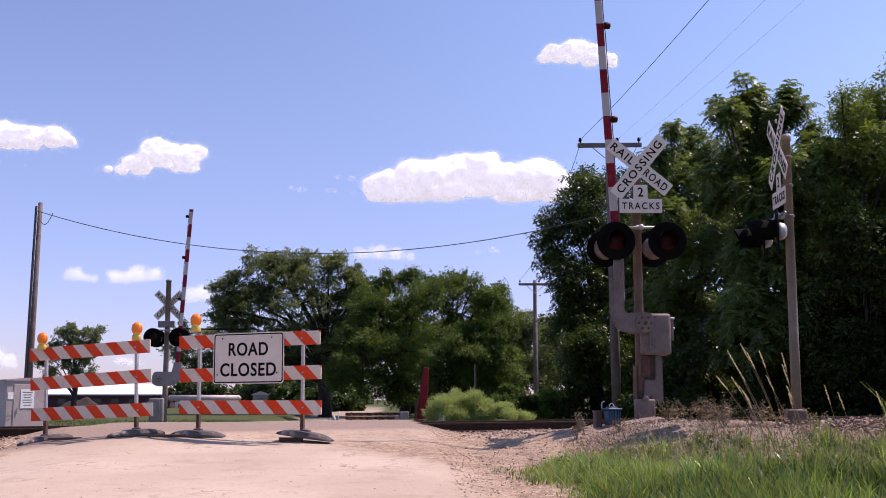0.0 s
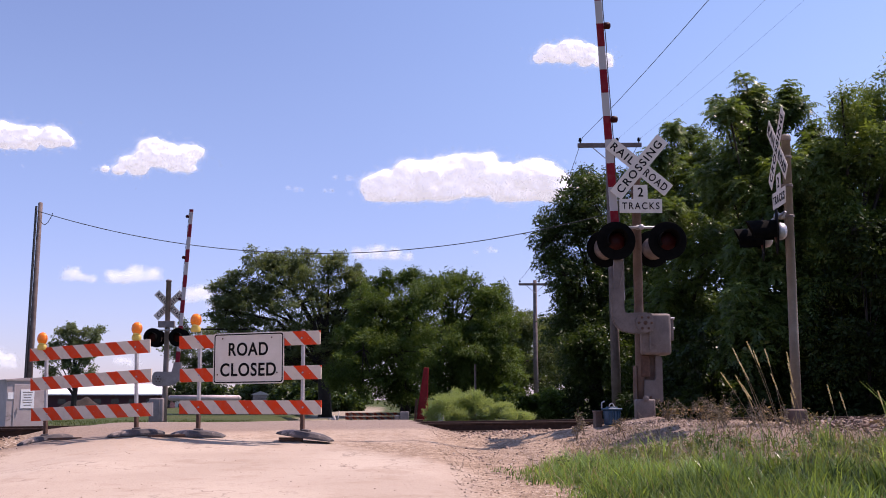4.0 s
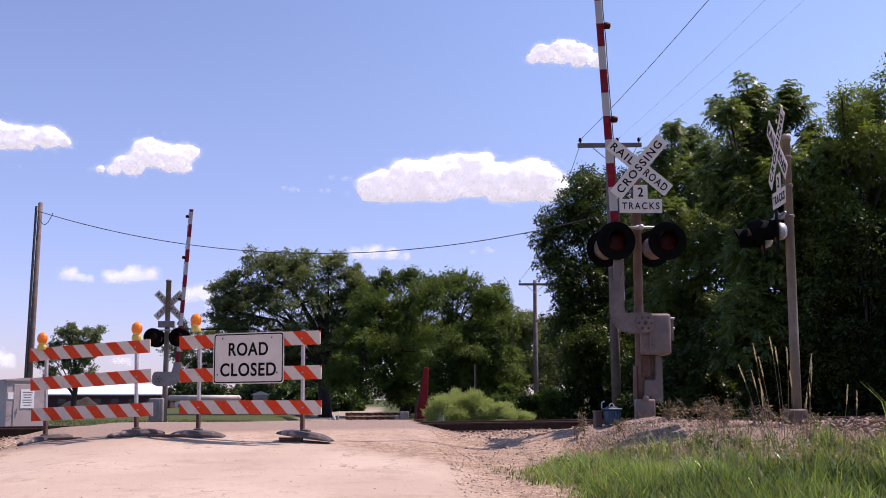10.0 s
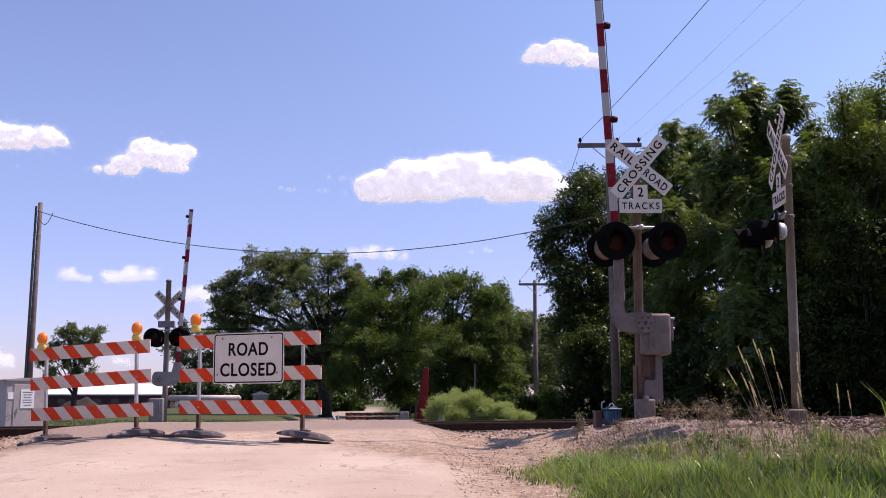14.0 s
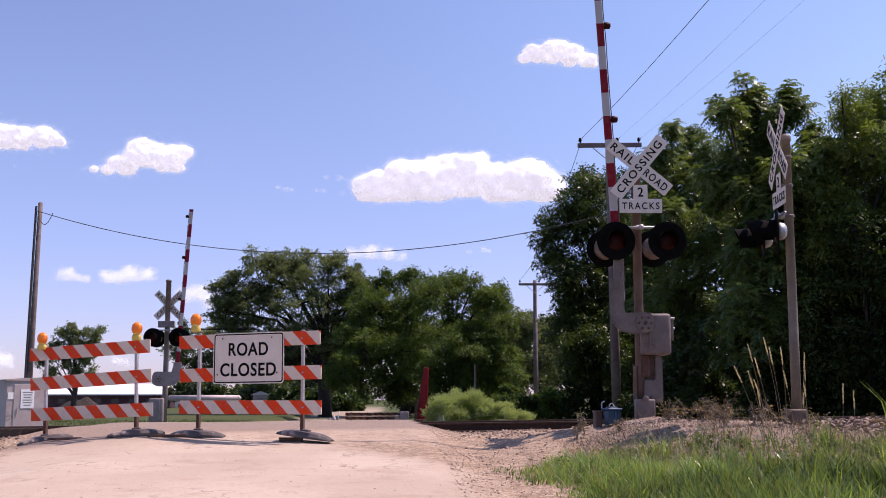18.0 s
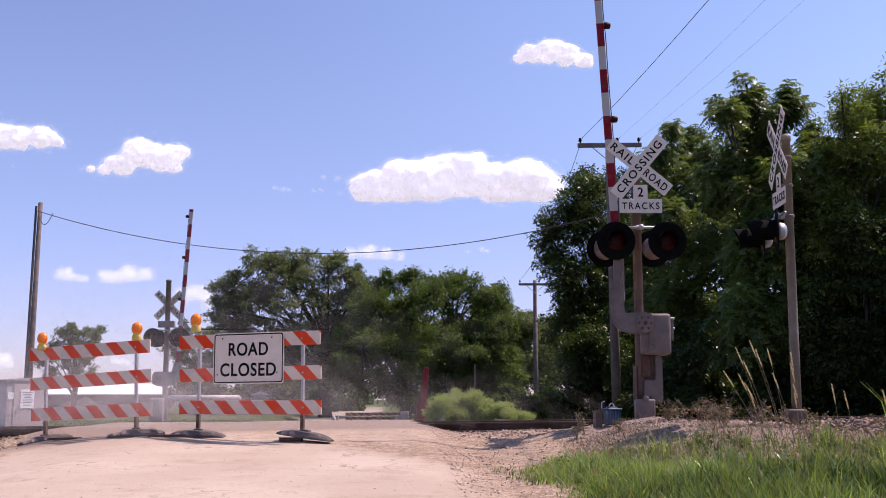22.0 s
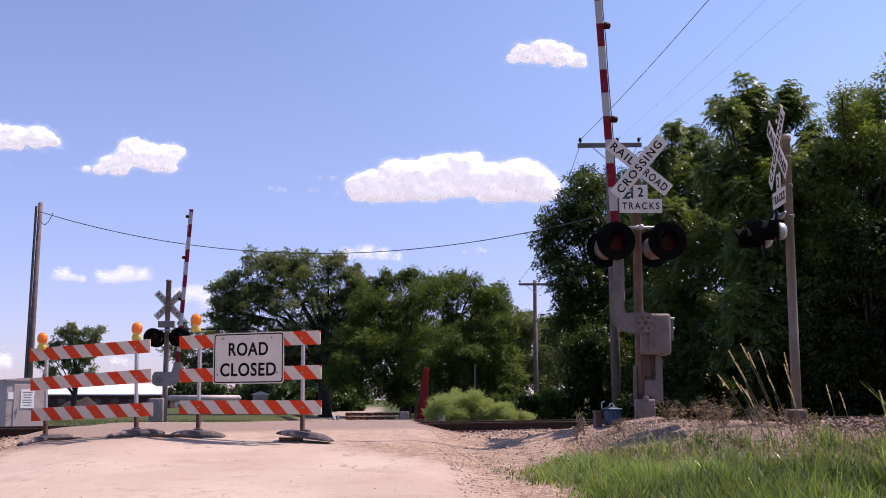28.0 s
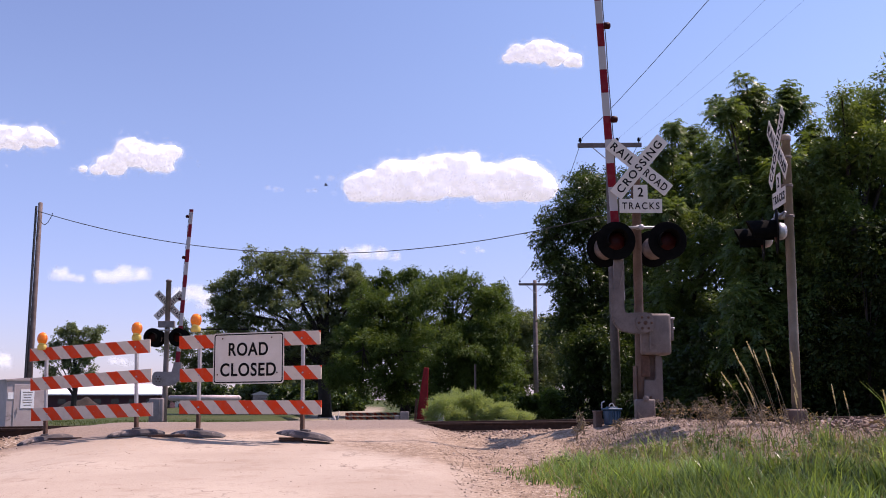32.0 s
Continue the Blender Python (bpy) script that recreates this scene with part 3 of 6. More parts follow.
        bmesh.ops.translate(bm, vec=(0, 0.0015, 0), verts=[g for g in got if isinstance(g, bmesh.types.BMVert)])
        part("border", bm, INK, s)
        lettering("ROAD", 0.68, 0.2, pose(-0.0, -0.003, 0.135), INK, s, 1.1, 0.02)
        lettering("CLOSED", 0.96, 0.2, pose(0.0, -0.003, -0.17), INK, s, 1.1, 0.02)
        for sx, sz in ((-0.45, 0.3), (0.4, 0.3), (-0.53, -0.24), (0.5, -0.22)):
            bm = bmesh.new()
            lathe(bm, [(0.012, 0), (0.012, 0.006), (0.006, 0.01)], 8, pose(sx, -0.001, sz, 90))
            part("bolt", bm, RUST, s)
    return b


barricade(pose(-2.92, 16.3, -0.08, 0, 0, -21.5), -0.4, (1, 0, -73.5, -83.5, 5.5), True, "orange and white barricade carrying a white road closed sign", (0.39, 0.885, 1.39), (0.14, 0.1))
barricade(pose(-5.51, 17.0, -0.17, 0, 0, -23.7), -2.5, (1, 1, -46.3, -56.3, 0.0), False, "orange and white barricade with two amber flashers", (0.4, 0.895, 1.355), (0.06, 0.09))


def prop_brick(x, y, turn):
    bm = bmesh.new()
    box(bm, (0, 0, 0.027), (0.19, 0.09, 0.055), 0.006)
    o = part("prop_brick", bm, RUST)
    o.matrix_basis = pose(x, y, zg(x, y), 0, 0, turn)
    tagged(o, "dark brown brick wedged under a barricade foot", "brick", "bricks under the foot")


prop_brick(-2.3, 16.02, 8)
prop_brick(-2.14, 16.0, -12)


# ---- crossing signals ----
def lamp_unit(parent, x, y, z, turn, hood=0.3, shell=1.0, paint=CASE):
    """A flasher: black round background with a hood and a dark red lens, facing -y turned by turn degrees."""
    m = pose(x, y, z, 0, 0, turn)
    bm = bmesh.new()
    lathe(bm, [(0.305, 0), (0.31, 0.006), (0.305, 0.012)], 40, m @ pose(0, 0, 0, 90))
    disc = part("background_disc", bm, BLACK, parent, "black round lamp background")
    bm = bmesh.new()
    seg, r, ln = 20, 0.155, hood
    inner, outer = [], []
    for i in range(seg + 1):
        a = radians(-38 + 256 * i / seg)
        for rr, store in ((r, outer), (r - 0.006, inner)):
            store.append((bm.verts.new((rr * math.cos(a), 0.0, rr * math.sin(a))), bm.verts.new((rr * math.cos(a), -ln * (0.8 + 0.2 * max(0, math.sin(a))), rr * math.sin(a)))))
    for i in range(seg):
        for s in (inner, outer):
            bm.faces.new((s[i][0], s[i][1], s[i + 1][1], s[i + 1][0]))
        bm.faces.new((inner[i][1], outer[i][1], outer[i + 1][1], inner[i + 1][1]))
    bmesh.ops.transform(bm, matrix=m, verts=bm.verts[:])
    part("hood", bm, BLACK, disc, "black visor", True)
    bm = bmesh.new()
    lathe(bm, [(0.15, 0.002), (0.145, 0.02), (0.1, 0.04), (0.03, 0.048)], 28, m @ pose(0, 0, 0, 90))
    part("lens", bm, REDLENS, disc, "unlit dark red lens", True)
    bm = bmesh.new()
    lathe(bm, [(0.19 * shell, -0.004), (0.19 * shell, -0.07 * shell), (0.17 * shell, -0.14 * shell), (0.11 * shell, -0.19 * shell), (0.04 * shell, -0.2 * shell)], 24, m @ pose(0, 0, 0, 90))
    part("housing", bm, paint, disc, "aluminium lamp housing", True)


def crossbuck(parent, z, y, roll=0.0, plate=True, drop=0.575):
    """Two lettered blades and the track count plate."""
    for ang, words in ((-45, (("RAIL", -0.34, 0.44), ("ROAD", 0.34, 0.44))), (45, (("CROSSING", 0.0, 1.06),))):
        bm = bmesh.new()
        slab(bm, [(-0.61, -0.1143), (0.61, -0.1143), (0.61, 0.1143), (-0.61, 0.1143)], 0.004)
        o = part("crossbuck_blade", bm, WHITE, parent, "white blade with black capital letters")
        o.matrix_basis = pose(0, y - (0.012 if ang > 0 else 0.006), z) @ pose(0, 0, 0, 0, -ang - roll, 0)
        for text, tx, tw in words:
            lettering(text, tw, 0.13, pose(tx, -0.003, 0), INK, o, 1.25, 0.016)
    bm = bmesh.new()
    lathe(bm, [(0.012, 0), (0.012, 0.01), (0.005, 0.014)], 8, pose(0, y - 0.014, z, 90))
    part("bolt", bm, GALV, parent)
    if plate:
        bm = bmesh.new()
        slab(bm, [(-0.343, -0.2286), (0.343, -0.2286), (0.343, 0.0), (0.115, 0.0), (0.115, 0.2286), (-0.115, 0.2286), (-0.115, 0.0), (-0.343, 0.0)], 0.004)
        o = part("track_count_plate", bm, WHITE, parent, "white stepped plate with black words")
        o.matrix_basis = pose(0.01, y - 0.006, z - drop)
        lettering("2", 0.09, 0.15, pose(0.0, -0.003, 0.11), INK, o, 1, 0.012)
        lettering("TRACKS", 0.6, 0.115, pose(0.0, -0.003, -0.115), INK, o, 1.3, 0.012)


def clamp(parent, z, r=0.085):
    bm = bmesh.new()
    lathe(bm, [(r, -0.02), (r + 0.006, -0.014), (r + 0.006, 0.014), (r, 0.02)], 20, Matrix.Translation((0, 0, z)))
    box(bm, (0.0, -r - 0.01, z), (0.05, 0.04, 0.05), 0.006)
    part("clamp", bm, CASE, parent)


def gate_arm(parent, foot, lean, length, width=0.135, taper=0.25, side=1, bars=GATEBARS, lamps=(0.343, 0.528, 0.99)):
    """The raised arm, from its bracket up."""
    bm = bmesh.new()
    box(bm, (0, 0, length / 2), (width, 0.03, length), 0.006)
    for v in bm.verts:
        v.co.x *= 1 - taper * v.co.z / length
    arm = part("gate_arm", bm, bars, parent, "raised arm in red and white bars")
    arm.matrix_basis = pose(*foot, 0, lean, 0)
    for k, zz in enumerate(lamps):
        bm = bmesh.new()
        lathe(bm, [(0.05, 0), (0.058, 0.02), (0.055, 0.09), (0.03, 0.11)], 16, pose(side * 0.06, -0.02, 0, 0, side * 90))
        lamp = part("gate_lamp", bm, REDLENS, arm, "small dark red gate lamp", True)
        lamp.location.z = length * zz
    bm = bmesh.new()
    pts = [Vector((side * (0.07 + 0.02 * math.sin(i * 1.7) ** 2), 0.02, length * i / 16)) for i in range(17)]
    tube(bm, pts, 0.008, None, 6)
    part("gate_cable", bm, WIRE, arm)
    return arm


def mast_base(parent, h, r, label, base, paint=MAST):
    bm = bmesh.new()
    lathe(bm, [(r * 1.1, 0.02), (r * 1.05, h * 0.3), (r, h - 0.05), (r * 1.15, h - 0.05), (r * 1.15, h - 0.01), (r * 0.7, h + 0.02)], 20)
    part("mast", bm, paint, parent, label, True)
    bm = bmesh.new()
    box(bm, (0, 0, -0.17), (base, base, 0.4), 0.02)
    part("foundation", bm, CONCRETE, parent, "grey foundation block")


def gate_machine(parent, side, z, paint, low=False):
    """The gate's drive: gear case, crank arm with its bolted hub, and the lower cases."""
    s, hub_z = side, z
    if low:
        z -= 0.86
    bm = bmesh.new()
    box(bm, (s * 0.23, -0.02, z), (0.48, 0.42, 0.8 if low else 0.66), 0.05)
    case = part("gate_machine_case", bm, paint, parent, "grey painted gear case with rust", True)
    bm = bmesh.new()
    box(bm, (s * 0.12, -0.242, z + 0.03), (0.025, 0.03, 0.62), 0.006)
    part("case_flange", bm, paint, case)
    bm = bmesh.new()
    box(bm, (s * 0.5, -0.02, z + 0.08), (0.06, 0.2, 0.36), 0.012)
    part("hinge_plate", bm, paint, case)
    for zz in (0.26, 0.1):
        bm = bmesh.new()
        rod(bm, (s * 0.5, -0.05, z + zz), (s * 0.56, -0.05, z + zz), 0.02, None, 10)
        part("latch", bm, GALV, case)
    # crank from the hub out and up
    bm = bmesh.new()
    cx, cz = s * (0.16 if low else 0.035), hub_z + 0.17
    pts = [(cx + s * 0.1, cz + 0.16), (cx, cz + 0.17), (cx - s * 0.3, cz + 0.16), (cx - s * 0.33, cz + 0.3), (cx - s * 0.34, cz + 0.55), (cx - s * 0.52, cz + 0.55), (cx - s * 0.53, cz + 0.12), (cx - s * 0.48, cz - 0.04), (cx - s * 0.38, cz - 0.13), (cx - s * 0.2, cz - 0.17), (cx, cz - 0.17), (cx + s * 0.12, cz - 0.13), (cx + s * 0.17, cz)]
    big = 1.45 if low else 1.0
    pts = [(cx + (u - cx) * big, cz + (v - cz) * (1.0 if v > cz + 0.3 else big)) for u, v in pts]
    slab(bm, pts if s < 0 else pts[::-1], 0.07, Matrix.Translation((0, -0.33, 0)))
    bmesh.ops.bevel(bm, geom=bm.edges[:], offset=0.015, segments=2, affect="EDGES")
    arm = part("crank_arm", bm, paint, parent, "grey curved crank arm")
    bm = bmesh.new()
    lathe(bm, [(0.15, 0), (0.15, 0.02), (0.05, 0.03)], 28, pose(cx, -0.33, cz, 90))
    hub = part("hub", bm, paint, arm, "round bolted hub")
    for k in range(7):
        a = 2 * math.pi * k / 6
        r = 0.1 if k < 6 else 0.0
        bm = bmesh.new()
        lathe(bm, [(0.022 if k < 6 else 0.035, 0), (0.022 if k < 6 else 0.035, 0.02), (0.01, 0.024)], 8, pose(cx + r * math.cos(a), -0.345, cz + r * math.sin(a), 90))
        part("bolt", bm, RUST, hub)
    if low:
        return
    # lower cases and base box
    bm = bmesh.new()
    pts = [(0.04, -1.08), (0.34, -1.08), (0.34, -0.37), (0.31, -0.33), (0.225, -0.33), (0.225, -0.7), (0.2, -0.73), (0.04, -0.73)]
    slab(bm, [(s * px, z + pz) for px, pz in (pts if s > 0 else pts[::-1])], 0.18, Matrix.Translation((0, -0.1, 0)))
    bmesh.ops.bevel(bm, geom=bm.edges[:], offset=0.012, segments=2, affect="EDGES")
    bracket = part("lower_bracket", bm, paint, parent, "pale grey stepped lower bracket")
    bm = bmesh.new()
    box(bm, (s * 0.15, 0.0, z - 0.56), (0.17, 0.03, 0.5), 0.006)
    part("recess_plate", bm, MAST_RUSTY, bracket, "rust-brown plate set back in the bracket")
    bm = bmesh.new()
    lathe(bm, [(0.022, 0), (0.022, 0.012), (0.01, 0.016)], 10, pose(s * 0.14, -0.1, z - 1.0, 90))
    part("bolt", bm, RUST, bracket)
    bm = bmesh.new()
    box(bm, (s * 0.07, -0.03, z - 0.5), (0.15, 0.14, 0.36), 0.03)
    part("conduit_box", bm, RUST, parent, "rusty conduit box")
    bm = bmesh.new()
    box(bm, (s * 0.02, -0.2, z - 1.2), (0.3, 0.24, 0.34), 0.03)
    jb = part("junction_box", bm, paint, parent, "grey junction box at the mast's foot", True)
    bm = bmesh.new()
    lathe(bm, [(0.05, 0), (0.05, 0.02), (0.02, 0.03)], 14, pose(s * 0.02, -0.32, z - 1.02, 90))
    part("latch", bm, paint, jb)
    bm = bmesh.new()
    rod(bm, (-s * 0.1, -0.06, z - 1.1), (-s * 0.1, -0.06, z - 0.5), 0.03, None, 10)
    part("conduit", bm, MAST_RUSTY, parent)


def crossarm(parent, z, half, y=-0.1):
    bm = bmesh.new()
    rod(bm, (-half, y, z), (half, y, z), 0.022, None, 12)
    ball(bm, (0.05, y - 0.03, z), 0.05, 2)
    rod(bm, (0, 0, z), (0, y, z), 0.04, None, 12)
    part("lamp_crossarm", bm, GALV, parent, "bright steel lamp crossarm", True)


def signal_near():
    s = thing("crossing_signal", pose(3.17, 17.5, 0.1), "railroad crossing signal with raised gate and crossed white signs", "crossing signal", "crossing signals")
    mast_base(s, 3.95, 0.072, "weathered brown steel mast with rust", 0.26, MAST_RUSTY)
    crossbuck(s, 4.05, -0.345, 5.0, True, 0.525)
    for z in (4.02, 3.55):
        bm = bmesh.new()
        rod(bm, (0, 0, z if z < 3.9 else 3.9), (0, -0.335, z), 0.022, None, 10)
        part("sign_bracket", bm, GALV, s)
    crossarm(s, 3.1, 0.45)
    for x in (-0.4, 0.4):
        lamp_unit(s, x - (0.0 if x < 0 else -0.02), -0.36, 2.84, 0)
        lamp_unit(s, x - 0.07, 0.42, 2.82, 190)
    for z in (3.7, 3.1):
        clamp(s, z)
    gate_machine(s, 1, 1.36, CASE)
    gate_arm(s, (-0.335, -0.28, 1.9), -3.05, 8.6)
    bm = bmesh.new()
    box(bm, (-0.36, -0.28, 2.15), (0.16, 0.05, 0.8), 0.01)
    rod(bm, (-0.36, -0.31, 2.1), (-0.28, -0.31, 2.45), 0.012, None, 6)
    part("arm_adapter", bm, CASE, s, "grey arm adapter")
    return s


def signal_side():
    s = thing("crossing_signal", pose(4.72, 14.6, 0.12, 0, 0.6, -93), "steel signal mast whose crossed signs and lamps face a side road", "crossing signal", "crossing signals")
    mast_base(s, 3.9, 0.06, "weathered grey steel mast with a cap", 0.2)
    crossbuck(s, 3.72, -0.12, 2.0)
    crossarm(s, 2.78, 0.35, -0.14)
    for x in (-0.38, 0.38):
        lamp_unit(s, x, -0.26, 2.52, -10, 0.4, 0.62, GALV)
    for z in (3.85, 3.6, 3.2, 2.78):
        clamp(s, z, 0.066)
    bm = bmesh.new()
    box(bm, (0, -0.02, 0.02), (0.26, 0.26, 0.32), 0.03)
    part("base_casting", bm, MAST_RUSTY, s, "weathered cast base", True)
    return s


def signal_far():
    s = thing("crossing_signal", pose(-9.29, 36.5, zg(-9.29, 36.5)), "crossing signal with raised gate on the far side", "crossing signal", "crossing signals")
    mast_base(s, 5.0, 0.085, "weathered grey steel mast", 0.6, MAST_GREY)
    crossbuck(s, 4.16, 0.12, 0.0, False)
    for x in (-0.42, 0.42):
        lamp_unit(s, x, 0.3, 3.05, 180)
        lamp_unit(s, x + 0.02, -0.3, 3.05, 0)
    crossarm(s, 3.3, 0.5)
    bm = bmesh.new()
    box(bm, (0, -0.1, 3.5), (0.55, 0.16, 0.22), 0.02)
    part("relay_box", bm, MAST_GREY, s)
    gate_machine(s, -1, 1.5, CASE_PALE, True)
    gate_arm(s, (0.45, -0.28, 2.2), 3.4, 5.2, 0.135, 0.1, -1, FARBARS, (0.41, 0.68, 0.95))
    return s


signal_near()
signal_side()
signal_far()


# ---- utility poles and wires ----
def utility_pole(x, y, top, r, arm=None, label="weathered wooden utility pole", lean=0.0, turn=0.0):
    z0 = zg(x, y)
    h = top - z0
    p = thing("utility_pole", pose(x, y, z0, 0, lean, turn), label, "utility pole", "utility poles")
    bm = bmesh.new()
    lathe(bm, [(r * 1.25, -0.3), (r * 1.1, h * 0.4), (r * 0.9, h), (r * 0.5, h + 0.03)], 16)
    part("pole_shaft", bm, WOOD, p, "", True)
    if arm:
        bm = bmesh.new()
        box(bm, (0, -r - 0.05, h - 0.3), (arm, 0.1, 0.17), 0.01)
        part("crossarm", bm, WOOD, p, "timber crossarm")
        for sx in (-1, 1):
            bm = bmesh.new()
            rod(bm, (sx * arm * 0.28, -r - 0.06, h - 0.36), (0, -r - 0.02, h - 0.95), 0.02, None, 8)
            part("brace", bm, GALV, p)
        for k in (-0.46, 0.12, 0.46):
            bm = bmesh.new()
            lathe(bm, [(0.02, 0), (0.02, 0.08), (0.06, 0.1), (0.065, 0.15), (0.04, 0.17), (0.055, 0.2), (0.03, 0.23)], 12, Matrix.Translation((k * arm, -r - 0.05, h - 0.24)))
            part("insulator", bm, BLACK, p, "dark insulator", True)
    return p


def wire(a, b, sag, r=0.012, n=28, label="dark overhead line wire", gauge="overhead_wire"):
    a, b = Vector(a), Vector(b)
    bm = bmesh.new()
    pts = []
    for i in range(n + 1):
        t = i / n
        p = a.lerp(b, t)
        p.z -= 4 * sag * t * (1 - t)
        pts.append(p)
    tube(bm, pts, r, None, 5)
    return tagged(part(gauge, bm, WIRE), label, "wire", "overhead wires")


utility_pole(-17.08, 45, 8.65, 0.1, None, "weathered wooden utility pole with a cable drop", 0.6)
utility_pole(6.46, 40.6, 10.35, 0.15, 2.44, "tall wooden utility pole with crossarm and insulators", -0.55, 0)
utility_pole(6.82, 80, 9.2, 0.15, 2.44, "distant wooden utility pole with crossarm")
utility_pole(9.6, -2.0, 10.9, 0.15, 2.44, "wooden utility pole beside the road")
for k, off in enumerate((-1.12, 0.29, 1.12)):
    wire((6.45 + off, 40.4, 10.35), (9.55 + off * (1.0 if k != 1 else 0.6) + (0.25 if k == 2 else 0.0), -2.0, 11.0), 0.6, 0.0025 if k else 0.009)
    wire((6.45 + off, 40.4, 10.35), (6.75 + off, 79.8, 9.2), 0.9, 0.012)
wire((-17.1, 44.9, 8.3), (6.4, 40.5, 7.45), 1.68, 0.017, 40, "thick black cable sagging over the crossing")
bm = bmesh.new()
for a, b in (((-17.22, 44.9, -0.5), (-17.12, 44.9, 8.5)),):
    rod(bm, a, b, 0.06, 0.05, 10)
for k in range(6):
    rod(bm, (-17.0 + 0.1 * k, 44.88, 8.2 - 0.5 * math.sin(math.pi * (k + 0.5) / 6.5)), (-16.9 + 0.1 * k, 44.88, 8.2 - 0.5 * math.sin(math.pi * (k + 1.5) / 6.5)), 0.015, None, 5)
tagged(part("cable_riser", bm, WIRE), "dark conduit up the side of a wooden pole", "conduit")


# ---- trees and shrubs ----
def leaf_cloud(rng, centres, radii, count, size, droop=0.35, slim=0.42, loose=0.12):
    """Leaves as folded lozenges round ragged clump centres. Returns verts and faces."""
    k, n = len(centres), count
    weight = radii ** 2.2
    pick = rng.choice(k, n, p=weight / weight.sum())
    stretch = rng.uniform(0.65, 1.45, (k, 3))
    way = rng.normal(size=(n, 3))
    way /= np.linalg.norm(way, axis=1)[:, None]
    far = np.where(rng.uniform(size=n) < loose, rng.uniform(1.0, 1.4, n), rng.uniform(0.3, 1.0, n) ** 0.6)
    out = way * stretch[pick] * (radii[pick] * far)[:, None]
    out[:, 2] *= 0.8
    pos = centres[pick] + out
    axis = way * np.array([1, 1, 0.4]) + rng.normal(scale=0.55, size=(n, 3))
    axis[:, 2] -= droop
    axis /= np.linalg.norm(axis, axis=1)[:, None]
    side = np.cross(axis, rng.normal(size=(n, 3)) * 0.6 + np.array([0, 0, 1.0]))
    side /= np.linalg.norm(side, axis=1)[:, None] + 1e-9
    return leaf_quads(pos, axis, side, size * rng.uniform(0.6, 1.35, n), slim)


def unit(v):
    return v / (np.linalg.norm(v, axis=-1, keepdims=True) + 1e-9)


def leaf_quads(pos, axis, side, ln, slim, fold=0.12):
    """Folded lozenge leaves at pos along axis. Returns verts and faces."""
    up = np.cross(side, axis)
    a, s, u = axis * ln[:, None], side * (ln * slim)[:, None], up * (ln * fold)[:, None]
    v = np.stack([pos, pos + a * 0.45 + s * 0.5 + u, pos + a, pos + a * 0.45 - s * 0.5 + u], 1).reshape(-1, 3)
    return v, np.arange(len(pos) * 4).reshape(-1, 4)


def twig_tips(rng, mids, count, ragged, boughs, tall, solid):
    """Twig ends and their outward ways: each lobe carries boughs round its shell, each bough is a small dome of twigs; a share of the twigs fills the lobes between."""
    bs = []
    for x, y, z, r in mids:
        n = max(4, int(boughs * (0.5 + 0.5 * r)))
        w = unit(rng.normal(size=(n, 3)) + np.array([0, 0, 0.25]))
        far = rng.uniform(0.5, 0.95 + 0.2 * ragged, n)
        size = np.minimum(r, 1.4) * rng.uniform(0.2, 0.46, n) * (1.25 - 0.45 * far)
        for q, d, b in zip(w, far, size):
            bs.append((x + q[0] * r * d, y + q[1] * r * d * 1.1, z + q[2] * r * d * 0.95, b + 0.06))
    bs = np.array(bs)
    weight = bs[:, 3] ** 2
    pick = rng.choice(len(bs), count, p=weight / weight.sum())
    way = unit(rng.normal(size=(count, 3)) + np.array([0, 0, 0.3]))
    m = bs[pick]
    far = np.where(rng.uniform(size=count) < 0.8, rng.uniform(0.65, 1.1, count), rng.uniform(0.1, 0.65, count))
    pos = m[:, :3] + way * (m[:, 3] * far)[:, None] * np.array([1.1, 1.1, tall])
    mids = np.array(mids)
    inside = rng.uniform(size=count) < solid
    weight = mids[:, 3] ** 2
    m = mids[rng.choice(len(mids), count, p=weight / weight.sum())]
    fill = m[:, :3] + way * (m[:, 3] * rng.uniform(0.35, 0.92, count))[:, None]
    return np.where(inside[:, None], fill, pos), way


def spray_leaves(rng, tips, way, per, size, slim, reach, droop):
    """Flat leafy sprays: leaves to both sides of a twig that ends at each tip."""
    n = len(tips)
    along = unit(way * np.array([1, 1, 0.55]) + rng.normal(scale=0.35, size=(n, 3)) + np.array([0, 0, 0.12 - droop]))
    flank = unit(np.cross(along, np.array([0, 0, 1.0]) + rng.normal(scale=0.45, size=(n, 3))))
    k = rng.uniform(0, 1, (n, per))
    sign = rng.choice([-1.0, 1.0], (n, per))
    wide = reach * 0.55 * rng.uniform(0, 1, (n, per)) * (1.1 - 0.75 * k)
    rib = along[:, None] * ((k - 0.65) * reach)[..., None]
    rib[..., 2] -= droop * reach * 0.8 * k ** 2
    pos = tips[:, None] + rib + flank[:, None] * (sign * wide)[..., None] + rng.normal(scale=0.09 * reach, size=(n, per, 3))
    axis = unit(along[:, None] * 0.6 + flank[:, None] * (sign * 0.9)[..., None] + rng.normal(scale=0.4, size=(n, per, 3)) - np.array([0, 0, 0.25 + droop]))
    side = unit(np.cross(axis, np.array([0, 0, 1.0]) + rng.normal(scale=0.5, size=(n, per, 3))))
    pos, axis, side = (q.reshape(-1, 3) for q in (pos, axis, side))
    return leaf_quads(pos, axis, side, size * rng.uniform(0.6, 1.3, len(pos)), slim)


